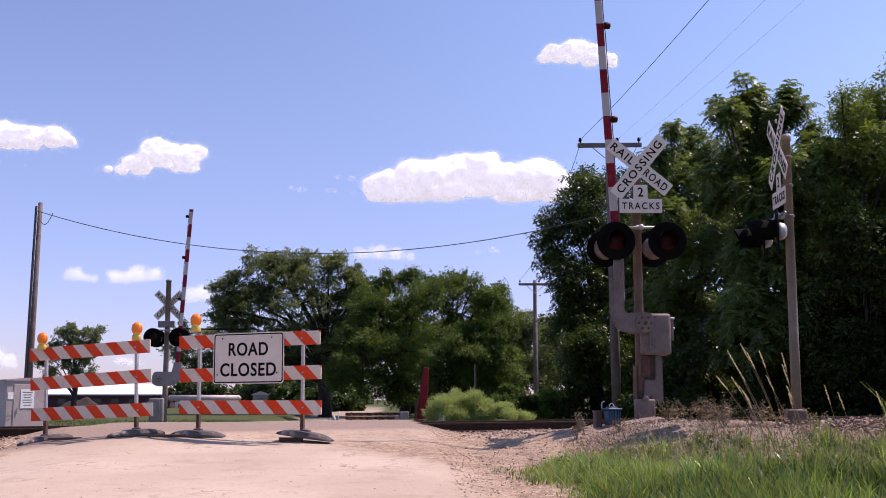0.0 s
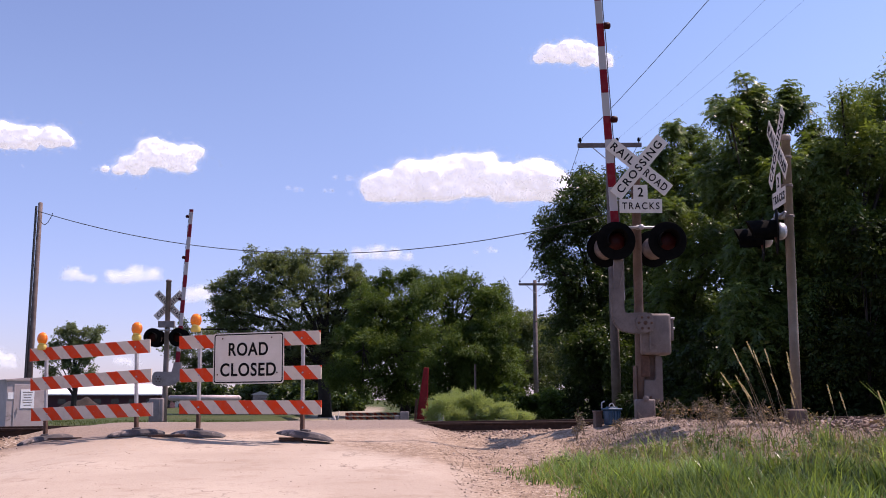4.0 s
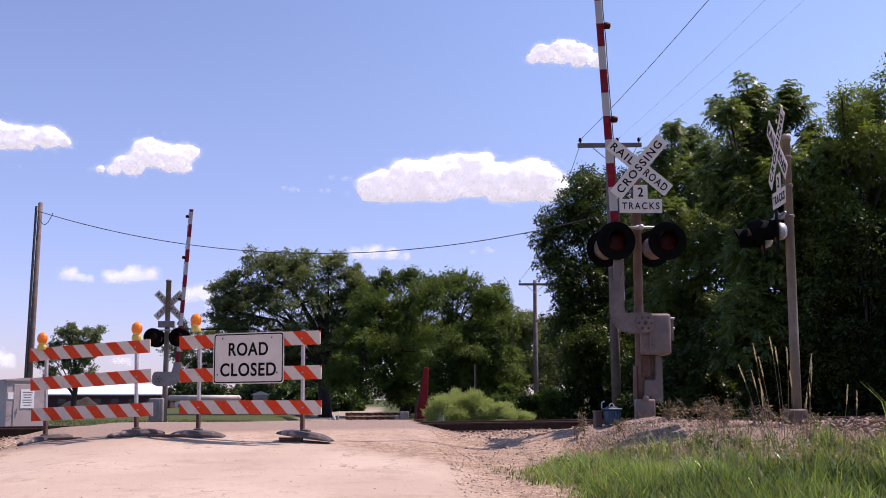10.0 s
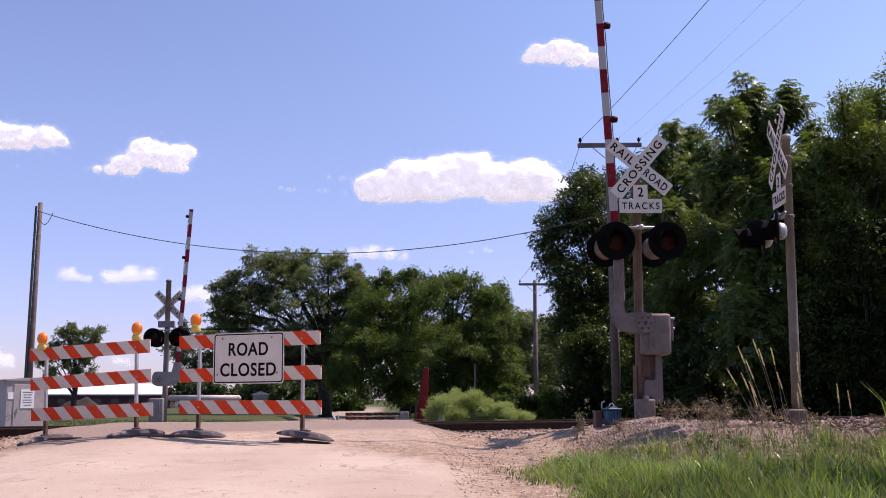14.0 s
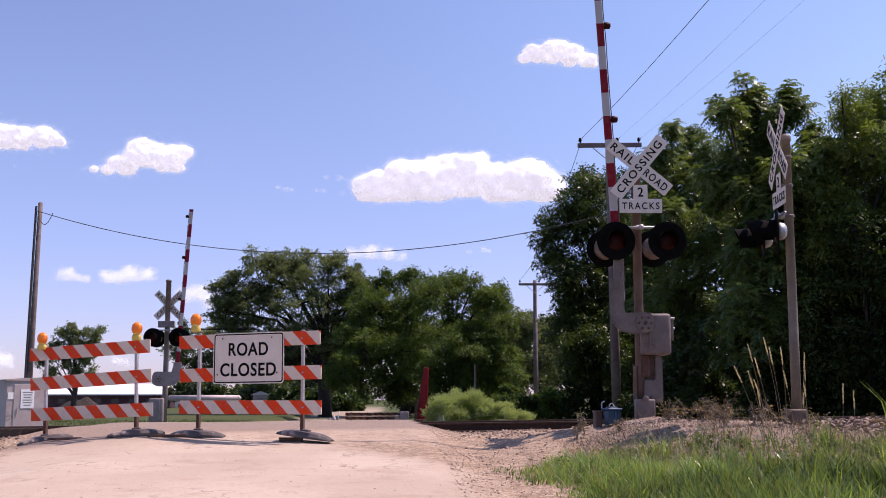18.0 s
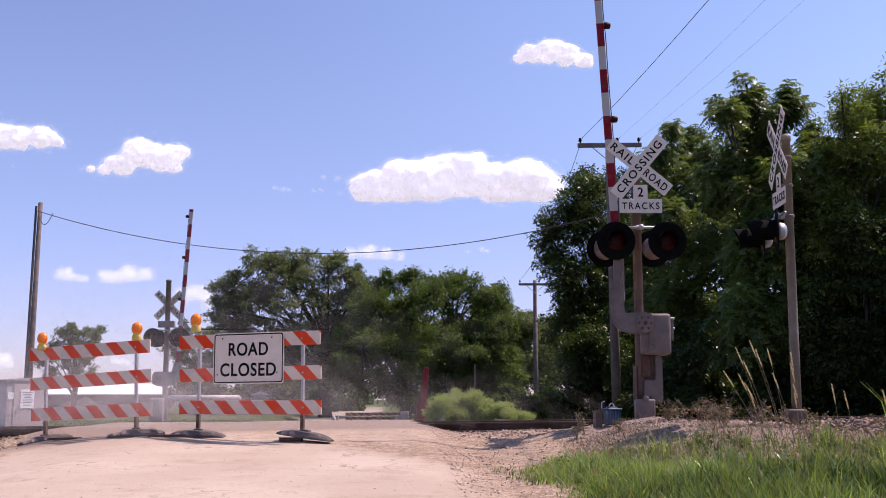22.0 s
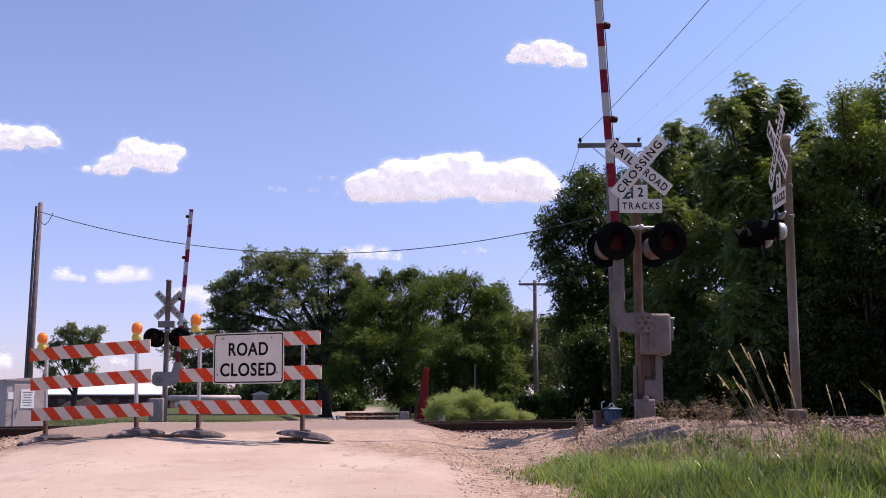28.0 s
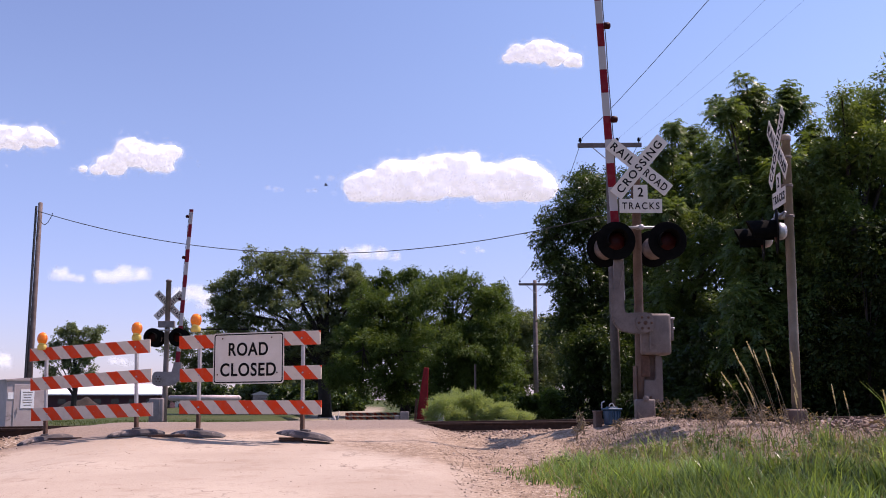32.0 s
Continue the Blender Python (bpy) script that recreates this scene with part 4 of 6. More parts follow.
def whorl_leaves(rng, tips, way, fronds, pairs, size, slim, reach):
    """Whorls of arching, drooping feathered leaves round each twig tip, their leaflets in pairs."""
    n = len(tips)
    stem = unit(way * np.array([1, 1, 0.5]) + np.array([0, 0, 0.75]))
    u = unit(np.cross(stem, np.array([0.3, 0.9, 0.1])))
    w = np.cross(stem, u)
    turn = (np.arange(fronds) * 2.399)[None] + rng.uniform(0, 6.28, (n, 1))
    lift = np.linspace(0.75, 0.0, fronds)[None] + rng.normal(scale=0.12, size=(n, fronds))
    out = unit(u[:, None] * np.cos(turn)[..., None] + w[:, None] * np.sin(turn)[..., None] + stem[:, None] * lift[..., None])
    root = tips[:, None] - stem[:, None] * (np.linspace(0, 0.55, fronds)[None, :, None] * reach)
    ln = reach * rng.uniform(0.7, 1.2, (n, fronds))
    k = np.repeat((np.arange(pairs) + 1) / pairs, 2)
    sign = np.tile([-1.0, 1.0], pairs)
    rib = out[:, :, None] * (ln[..., None] * k)[..., None]
    rib[..., 2] -= 0.5 * ln[..., None] * k ** 2
    pos = root[:, :, None] + rib
    tangent = out[:, :, None] * np.ones((1, 1, len(k), 1))
    tangent = tangent - np.array([0, 0, 1.0]) * k[:, None]
    tangent = unit(tangent)
    flank = unit(np.cross(tangent, np.array([0, 0, 1.0]) + 0.2 * out[:, :, None]))
    axis = unit(flank * sign[:, None] + tangent * 0.55 - np.array([0, 0, 0.42]) + rng.normal(scale=0.16, size=pos.shape))
    pos, axis, tangent = (q.reshape(-1, 3) for q in (pos, axis, tangent))
    side = unit(tangent - axis * (tangent * axis).sum(1)[:, None])
    taper = np.tile(np.sin(np.pi * np.clip(0.18 + 0.72 * k, 0, 1)), n * fronds) * 0.5 + 0.6
    return leaf_quads(pos, axis, side, size * taper * rng.uniform(0.8, 1.2, len(pos)), slim)


def limb(bm, pts, r0, r1, seg=7):
    """A tapered bent branch."""
    tube(bm, pts, r0, r1, seg)


def tree(base, lobes, trunk, leaf, leaves, size, label, seed, depth=0.85, clumps=9, name="tree", slim=0.42, fork=0.3, droop=0.35, full=1.0, ragged=0.0, style="clump", reach=0.5, per=26, boughs=14, tall=0.75, solid=0.35, bulge=0.0):
    """Lobes are (across, height, radius); each is filled by clumps, sprays or whorls of leaves on its own branches."""
    rng = np.random.default_rng(seed)
    t = thing(name, pose(*base), label, name if name == "shrub" else "tree", "trees round the crossing" if name == "tree" else "shrubs by the tracks")
    top = max(z for _, z, _ in lobes)
    mids = [(x, rng.uniform(-1, 1) * depth - bulge * (1 - (z / top) ** 2) * float(ss(0.12, 0.36, z / top)), z, r) for x, z, r in lobes]
    if style == "clump":
        cs, rs = [], []
        for x, y, z, r in mids:
            for _ in range(clumps):
                w = rng.normal(size=3)
                w *= rng.uniform(0.4, 1.0 + 0.25 * ragged) / np.linalg.norm(w)
                cs.append((x + w[0] * r * 0.85, y + w[1] * r * 1.1, max(0.15, z + w[2] * r * 0.85)))
                rs.append(r * rng.uniform(0.16, 0.42 - 0.1 * ragged) * (11 / clumps) ** 0.3 * full)
        cs, rs = np.array(cs), np.array(rs)
        v, f = leaf_cloud(rng, cs, rs, leaves, size, slim=slim, droop=droop)
    else:
        each = per if style == "spray" else per * 12
        cs, way = twig_tips(rng, mids, leaves // each, ragged, boughs, tall, solid)
        if style == "spray":
            v, f = spray_leaves(rng, cs, way, per, size, slim, reach, droop)
        else:
            v, f = whorl_leaves(rng, cs, way, per, 6, size, slim, reach)
    if trunk:
        bm = bmesh.new()
        bend = [Vector((0, 0, -0.3))]
        for i in range(1, 6):
            bend.append(Vector((rng.normal() * 0.12 * trunk * 3, rng.normal() * 0.1, top * 0.72 * i / 5)))
        limb(bm, bend, trunk * 1.2, trunk * 0.35, 10)
        part("trunk", bm, BARK, t, "", True)
        bm = bmesh.new()
        for x, y, z, r in mids:
            s = max(0.06, min(0.8, (z / top) * 0.75 - 0.1))
            p = bend[0].lerp(bend[-1], max(fork, s))
            q = Vector((x, y, z))
            mid = p.lerp(q, 0.5) + Vector((0, 0, 0.18 * (q - p).length))
            limb(bm, [p, p.lerp(mid, 0.6), mid, q], trunk * (0.42 if r > 1.25 else 0.26), trunk * 0.1, 6)
        for c in cs[:: max(1, len(cs) // (70 if style == "clump" else 150))]:
            m = min(mids, key=lambda v: (v[0] - c[0]) ** 2 + (v[1] - c[1]) ** 2 + (v[2] - c[2]) ** 2)
            limb(bm, [Vector(m[:3]), Vector(m[:3]).lerp(Vector(c), 0.5) + Vector((0, 0, 0.1)), Vector(c)], trunk * 0.13, 0.012, 4)
        part("branching", bm, BARK, t)
    v[:, 2] = np.maximum(v[:, 2], 0.02)
    crown = tagged(sheet("crown", v, f, leaf, t), kind="stuff")
    return t, crown


CROWNS = []


def plant(*args, **kw):
    CROWNS.append(tree(*args, **kw)[1])


plant((-8.08, 75, -0.65), [(-6.2, 8.4, 1.5), (-4.3, 9.8, 1.6), (-3.0, 10.3, 1.3), (-1.7, 10.2, 1.3), (0.3, 9.9, 1.2), (1.5, 9.2, 1.2), (-4.6, 7.4, 2.2), (-1.5, 7.6, 2.6), (0.9, 7.2, 2.0), (-6.6, 7.1, 1.3), (-5.7, 5.2, 1.7), (-2.2, 5.0, 2.2), (0.9, 4.6, 1.7), (-7.2, 5.9, 1.0), (1.9, 6.0, 1.6), (-8.6, 5.0, 1.1), (-10.2, 4.6, 0.9), (-9.6, 3.5, 0.9), (-8.5, 3.4, 1.0), (-7.4, 3.2, 1.0), (-9.4, 5.8, 0.6), (2.6, 4.6, 1.4), (2.2, 8.2, 1.4), (-5.0, 3.5, 1.2), (-3.4, 3.2, 1.2), (-1.6, 3.3, 1.1), (-6.5, 3.6, 1.1), (1.3, 3.1, 0.9)], 0.42, LEAF_OAK, 150000, 0.15, "broad old oak with a dark trunk and open crown", 3, 2.0, slim=0.62, ragged=1.0, style="spray", reach=0.62, per=30, droop=0.1, boughs=15, solid=0.25)
plant((-2.4, 68, -0.6), [(-0.95, 8.6, 1.0), (-1.9, 8.2, 0.9), (0.45, 8.4, 0.9), (-2.6, 7.2, 0.9), (1.2, 7.6, 0.9), (-2.05, 6.2, 1.6), (0.15, 6.0, 2.0), (-0.55, 3.8, 1.9), (-2.35, 4.0, 1.5), (0.85, 3.6, 1.8), (-3.5, 2.3, 0.9), (-2.5, 2.1, 0.9), (-1.25, 2.1, 0.9), (-4.2, 2.6, 0.9), (-3.05, 3.5, 1.1), (-0.45, 1.7, 1.0), (-3.0, 5.0, 1.2), (0.05, 1.7, 1.2), (-4.5, 2.0, 0.5)], 0.3, LEAF_MID, 92000, 0.15, "dense dark green broadleaf tree beyond the tracks", 5, 1.6, slim=0.45, ragged=1.0, style="spray", reach=0.6, per=30, droop=0.35, boughs=17, solid=0.22, bulge=2.0)
plant((0.69, 64, -0.6), [(-0.1, 7.8, 0.8), (0.45, 8.2, 0.6), (-0.8, 7.6, 0.7), (-1.2, 6.8, 1.2), (1.1, 7.6, 0.7), (0.5, 6.0, 1.7), (1.9, 6.8, 0.8), (2.5, 7.5, 0.6), (2.9, 6.6, 0.6), (-0.5, 3.7, 2.0), (1.3, 3.8, 1.8), (2.6, 5.2, 1.1), (-1.1, 1.9, 1.2), (1.9, 1.6, 1.3), (3.0, 3.0, 1.2), (0.5, 2.3, 1.6), (0.4, 1.2, 1.0)], 0.3, LEAF_MID, 84000, 0.15, "leafy broadleaf tree with drooping branches", 7, 1.6, slim=0.45, ragged=1.0, style="spray", reach=0.6, per=30, droop=0.35, boughs=17, solid=0.22, bulge=2.0)
plant((4.5, 90, -0.6), [(-0.8, 8.4, 1.4), (0.6, 7.7, 1.5), (0.0, 5.8, 2.4), (2.1, 6.4, 1.4), (1.0, 3.2, 2.5), (3.2, 3.8, 2.0), (2.6, 7.6, 1.2), (-1.5, 2.4, 1.8), (4.6, 4.6, 1.5), (5.0, 2.2, 1.6)], 0.28, LEAF_OAK, 44000, 0.2, "broadleaf tree beside a distant pole", 9, 1.6, slim=0.5, ragged=1.0, style="spray", reach=0.75, per=26, droop=0.2)
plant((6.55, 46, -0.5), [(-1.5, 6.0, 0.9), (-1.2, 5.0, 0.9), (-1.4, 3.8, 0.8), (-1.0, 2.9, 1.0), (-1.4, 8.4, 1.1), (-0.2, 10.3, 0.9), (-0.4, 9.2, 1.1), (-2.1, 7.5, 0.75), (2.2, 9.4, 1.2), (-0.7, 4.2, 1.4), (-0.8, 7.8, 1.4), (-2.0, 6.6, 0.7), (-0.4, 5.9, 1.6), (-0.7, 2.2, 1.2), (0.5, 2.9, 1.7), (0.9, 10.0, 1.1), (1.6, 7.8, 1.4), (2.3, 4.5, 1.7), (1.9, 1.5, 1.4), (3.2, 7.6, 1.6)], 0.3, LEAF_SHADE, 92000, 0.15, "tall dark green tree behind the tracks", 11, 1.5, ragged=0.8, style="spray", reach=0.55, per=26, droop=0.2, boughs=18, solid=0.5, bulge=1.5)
plant((8.13, 37, -0.45), [(0.1, 9.2, 0.8), (-0.6, 7.8, 1.0), (0.8, 10.2, 0.6), (-1.0, 8.9, 0.6), (-0.4, 9.8, 0.45), (-0.2, 6.3, 1.2), (1.0, 8.2, 1.3), (0.5, 5.5, 1.4), (-0.5, 4.0, 1.2), (0.7, 3.3, 1.4), (-0.2, 1.3, 1.1), (1.2, 1.4, 1.2), (-0.9, 6.9, 0.7), (1.3, 6.7, 1.1)], 0.22, LEAF_DARK, 92000, 0.15, "dark walnut tree with glinting leaves", 13, 1.2, slim=0.34, ragged=0.7, style="whorl", reach=0.4, per=8, boughs=13, tall=1.3, solid=0.5, bulge=2.4)
plant((9.41, 32.5, -0.45), [(1.8, 6.4, 0.9), (1.6, 5.4, 0.9), (-0.3, 9.7, 0.5), (1.2, 9.7, 0.5), (-0.2, 10.35, 0.3), (1.2, 10.3, 0.28), (0.3, 10.2, 0.28), (1.8, 8.8, 0.5), (2.3, 8.3, 0.6), (-1.05, 9.2, 0.5), (-1.1, 9.75, 0.25), (0.5, 9.2, 0.7), (1.8, 7.6, 0.9), (0.2, 8.3, 1.1), (-0.8, 7.4, 1.0), (1.1, 7.2, 1.1), (-0.1, 5.2, 1.4), (1.1, 3.6, 1.4), (-0.7, 2.8, 1.3), (1.3, 1.4, 1.3), (-0.2, 1.1, 0.9), (0.3, 6.6, 1.1)], 0.22, LEAF_DARK, 140000, 0.15, "tall walnut tree with long drooping leaves", 17, 1.2, slim=0.34, ragged=0.6, style="whorl", reach=0.4, per=8, boughs=13, tall=1.3, solid=0.5, bulge=2.4)
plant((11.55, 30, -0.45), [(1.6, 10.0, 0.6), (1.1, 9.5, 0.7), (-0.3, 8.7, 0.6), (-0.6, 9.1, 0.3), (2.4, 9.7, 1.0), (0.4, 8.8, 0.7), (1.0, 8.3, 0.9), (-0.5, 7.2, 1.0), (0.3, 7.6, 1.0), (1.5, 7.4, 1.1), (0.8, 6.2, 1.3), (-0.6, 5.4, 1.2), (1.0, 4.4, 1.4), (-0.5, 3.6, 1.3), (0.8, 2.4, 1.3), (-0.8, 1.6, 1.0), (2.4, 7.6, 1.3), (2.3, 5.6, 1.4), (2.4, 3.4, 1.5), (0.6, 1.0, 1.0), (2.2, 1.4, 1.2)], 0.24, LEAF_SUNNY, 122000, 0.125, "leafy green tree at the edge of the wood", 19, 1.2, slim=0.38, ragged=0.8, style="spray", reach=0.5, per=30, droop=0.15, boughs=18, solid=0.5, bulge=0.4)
# canopy added behind the other trees, mostly unseen, to shade the far barricades
plant((-1.0, 73.5, -0.6), [(-2.3, 4.9, 1.4), (-0.5, 5.0, 1.6), (-3.6, 5.4, 1.3), (1.0, 5.2, 1.5), (-4.8, 5.2, 1.2), (-2.0, 6.4, 1.5)], 0.2, LEAF_MID, 30000, 0.17, "leafy tree arching over the far road", 21, 1.2, slim=0.5, ragged=1.0, style="spray", reach=0.6, per=26)
# the wood behind, its shade put into the darker leaf colour
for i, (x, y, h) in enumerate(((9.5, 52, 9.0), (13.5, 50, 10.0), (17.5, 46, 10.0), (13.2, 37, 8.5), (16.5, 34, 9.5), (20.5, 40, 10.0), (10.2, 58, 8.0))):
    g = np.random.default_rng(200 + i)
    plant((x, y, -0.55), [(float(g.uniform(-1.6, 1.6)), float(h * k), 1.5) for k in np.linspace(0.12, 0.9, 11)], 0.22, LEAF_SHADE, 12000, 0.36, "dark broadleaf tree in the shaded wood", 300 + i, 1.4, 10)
# undergrowth, its leaf colour darkened for the shade under the trees
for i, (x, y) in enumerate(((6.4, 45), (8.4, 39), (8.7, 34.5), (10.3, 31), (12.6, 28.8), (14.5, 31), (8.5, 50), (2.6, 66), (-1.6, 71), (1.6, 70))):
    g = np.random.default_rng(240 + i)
    plant((x, y, -0.5), [(float(g.uniform(-1.5, 1.5)), float(g.uniform(0.4, 1.3)), 0.8) for k in range(7)], 0.04, LEAF_THICKET_SHADED, 5500, 0.175, "dense dark green undergrowth at the wood's edge", 340 + i, 0.8, 9, name="shrub")
# added before the trees' lower halves, leaf colour darkened for their shade
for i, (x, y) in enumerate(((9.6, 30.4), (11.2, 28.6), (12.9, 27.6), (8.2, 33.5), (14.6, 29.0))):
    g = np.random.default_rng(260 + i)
    plant((x, y, -0.5), [(float(g.uniform(-1.2, 1.2)), float(0.5 + 0.35 * k), 0.85) for k in range(8 if x < 10 else 15)], 0.05, LEAF_SHADE if x < 10 else LEAF_THICKET_SHADED, 10000 if x < 10 else 14000, 0.16, "tall dark green thicket at the wood's edge", 350 + i, 0.8, 9, name="shrub")
for i, (x, y) in enumerate(((4.3, 51), (5.5, 55), (3.4, 57))):
    g = np.random.default_rng(265 + i)
    plant((x, y, -0.55), [(float(g.uniform(-1.2, 1.2)), float(g.uniform(0.4, 1.3)), 0.7) for k in range(7)], 0.04, LEAF_MID, 12000, 0.15, "mid-green rounded shrub near the far pole", 360 + i, 0.8, 9, name="shrub")
for i, x in enumerate((-13.2, -10.6, -8.4)):
    g = np.random.default_rng(280 + i)
    plant((x, 92 + float(g.uniform(-3, 3)), -0.6), [(float(g.uniform(-1.7, 1.7)), float(g.uniform(0.5, 1.6)), 0.9) for k in range(8)], 0.05, LEAF_SHADE, 5000, 0.3, "low dark hedge shrub at the field's edge", 380 + i, 0.9, 8, name="shrub", slim=0.65)
for i, x in enumerate((-30.0, -26.5, -23.0, -19.6, -16.2, -13.0, -10.2)):
    g = np.random.default_rng(290 + i)
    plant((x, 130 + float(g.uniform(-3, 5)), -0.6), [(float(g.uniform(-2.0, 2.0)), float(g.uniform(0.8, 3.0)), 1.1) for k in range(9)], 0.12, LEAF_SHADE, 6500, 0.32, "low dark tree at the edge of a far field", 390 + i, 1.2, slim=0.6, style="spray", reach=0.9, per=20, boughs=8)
for i, (x, y, h) in enumerate(((6.5, 100, 9.0), (12, 98, 9.0), (-14, 120, 7.0), (-22, 128, 6.0))):
    g = np.random.default_rng(270 + i)
    plant((x, y, -0.6), [(float(g.uniform(-3, 3)), float(h * k), 1.9) for k in np.linspace(0.25, 0.9, 10)], 0.3, LEAF_OAK, 9000, 0.5, "distant broadleaf tree beyond the far road", 370 + i, 1.6, 9)
plant((-32.07, 95, -0.6), [(-2.5, 4.7, 0.55), (-3.0, 4.2, 0.4), (1.45, 5.0, 0.4), (1.9, 6.7, 0.4), (1.55, 6.2, 0.38), (1.75, 7.1, 0.25), (-1.3, 6.8, 0.6), (-0.3, 7.15, 0.5), (0.6, 6.8, 0.5), (-1.9, 5.7, 0.5), (-0.2, 5.7, 0.8), (-1.2, 4.5, 0.7), (0.6, 4.4, 0.6), (0.9, 5.7, 0.45), (-1.9, 3.6, 0.5), (0.3, 3.3, 0.45), (-2.2, 3.1, 0.4), (1.2, 3.6, 0.35)], 0.24, LEAF_OAK, 12500, 0.2, "slender open-crowned tree standing in a field", 23, 0.9, slim=0.55, ragged=1.0, style="spray", reach=0.7, per=22, boughs=7, solid=0.15)
plant((1.1, 42, -0.55), [(-1.0, 0.7, 0.55), (-0.45, 0.95, 0.45), (0.1, 0.9, 0.5), (0.7, 0.62, 0.45), (-1.5, 0.35, 0.4), (1.4, 0.38, 0.4), (-0.5, 0.35, 0.55), (0.5, 0.35, 0.55), (2.0, 0.28, 0.35), (1.2, 0.6, 0.35), (-0.6, 1.0, 0.38)], 0.04, LEAF_BUSH, 40000, 0.09, "bright green feathery shrub beyond the rails", 29, 0.8, 26, name="shrub", slim=0.2, droop=-0.7, full=1.5)


# ---- grass, weeds and stones ----
def blades(rng, x, y, h, w, bend=0.35):
    """Grass blades in two bent pieces at the given roots."""
    n = len(x)
    z = height(x, y) - 0.01
    a = rng.uniform(0, 2 * math.pi, n)
    face = np.stack([np.cos(a), np.sin(a), np.zeros(n)], 1) * (w / 2)[:, None]
    b = rng.normal(2.9, 2.5, n)  # most lean with the wind, towards -x
    lean = np.stack([np.cos(b), np.sin(b), np.zeros(n)], 1) * (h * rng.uniform(0.1, bend * 2, n))[:, None]
    root = np.stack([x, y, z], 1)
    up = np.array([0, 0, 1.0])
    m = root + lean * 0.3 + up * (h * 0.55)[:, None]
    t = root + lean + up * (h * rng.uniform(0.85, 1.0, n))[:, None]
    v = np.stack([root - face, root + face, m + face * 0.75, m - face * 0.75, t], 1).reshape(-1, 3)
    i = np.arange(n)[:, None] * 5
    f = np.concatenate([i + np.array([0, 1, 2]), i + np.array([0, 2, 3]), i + np.array([3, 2, 4])], 0)
    return v, f


def verge():
    rng = np.random.default_rng(41)
    n = 60000
    x, y = rng.uniform(0.5, 8.0, n), rng.uniform(9.7, 14.2, n)
    patch = np.sin(x * 2.1 + 1.3 * np.sin(y * 1.7)) * np.cos(y * 1.9 + x * 0.6) + 0.5 * np.sin(5.3 * x + 2 * y) * np.sin(4.1 * y - x)
    edge = 10.95 + 0.25 * np.sin(x * 1.7) + 0.2 * np.sin(x * 4.3) + np.abs(rng.normal(0, 0.45, n)) + 1.7 * ss(2.6, 1.3, x)
    side = 1.12 - 0.24 * (y - 12) + 0.1 * np.sin(y * 5) + rng.normal(0, 0.13, n)
    keep = (y < edge) & (x > side) & (rng.uniform(size=n) < 0.5 + 0.65 * patch)
    x, y, patch = x[keep], y[keep], patch[keep]
    tx, ty, th = [], [], []
    for k in range(110):
        cx, cy, cn = rng.uniform(1.5, 6.6), 10.6 + 2.6 * rng.uniform() ** 1.7, rng.integers(4, 22)
        tx.append(rng.normal(cx, 0.09, cn))
        ty.append(rng.normal(cy, 0.09, cn))
        th.append(rng.uniform(0.1, 0.26) * rng.uniform(0.5, 1.1, cn))
    for cx, cy, cn, ch in ((4.55, 13.0, 22, 0.5), (4.2, 12.4, 40, 0.34), (5.0, 12.3, 50, 0.36), (3.2, 12.2, 30, 0.3), (2.5, 12.6, 40, 0.36)):
        tx.append(rng.normal(cx, 0.08, cn))
        ty.append(rng.normal(cy, 0.08, cn))
        th.append(ch * rng.uniform(0.5, 1.1, cn))
    for k in range(42):
        cx, cy, cn = rng.uniform(3.1, 5.9), rng.uniform(11.6, 13.2), rng.integers(5, 16)
        tx.append(rng.normal(cx, 0.07, cn))
        ty.append(rng.normal(cy, 0.07, cn))
        th.append(rng.uniform(0.16, 0.4) * rng.uniform(0.5, 1.1, cn))
    for cx, cy, cn, ch in ((5.62, 13.6, 30, 0.8), (5.75, 13.5, 16, 0.6)):
        tx.append(rng.normal(cx, 0.05, cn))
        ty.append(rng.normal(cy, 0.05, cn))
        th.append(ch * rng.uniform(0.5, 1.1, cn))
    tx, ty, th = np.concatenate(tx), np.concatenate(ty), np.concatenate(th)
    v, f = blades(rng, tx, ty, th, 0.013 * rng.uniform(0.5, 1.3, len(tx)), 0.4)
    tagged(sheet("grass_tuft", v, f, GRASS), "tall coarse grass tufts standing above the verge", "grass", kind="stuff")
    tx, ty, th = [], [], []
    for k in range(95):
        cn = rng.integers(8, 24)
        tx.append(rng.normal(rng.uniform(1.7, 5.6), 0.1, cn))
        ty.append(rng.normal(rng.uniform(10.2, 11.8), 0.08, cn))
        th.append(rng.uniform(0.15, 0.36) * rng.uniform(0.5, 1.1, cn))
    tx, ty, th = np.concatenate(tx), np.concatenate(ty), np.concatenate(th)
    v, f = blades(rng, tx, ty, th, 0.022 * rng.uniform(0.6, 1.3, len(tx)), 0.42)
    tagged(sheet("coarse_grass", v, f, GRASS), "broad-bladed coarse grass clumps bending over", "grass", kind="stuff")
    keep = rng.uniform(size=len(x)) < 0.07
    v, f = blades(rng, x[keep], y[keep], rng.uniform(0.12, 0.42, keep.sum()), np.full(keep.sum(), 0.006), 0.6)
    tagged(sheet("dry_stems", v, f, DRYGRASS), "straw-coloured dry stems among the green grass", "dry grass", kind="stuff")
    h = (0.19 + 0.08 * patch) * rng.uniform(0.4, 1.7, len(x)) * (1 + 0.35 * ss(3.0, 4.6, x)) * (0.3 + 0.7 * ss(0.0, 0.9, x - 1.12 + 0.24 * (y - 12))) * (1 - 0.62 * ss(11.0, 12.6, y) * ss(1.6, 2.6, x) - 0.2 * ss(12, 13.8, y))
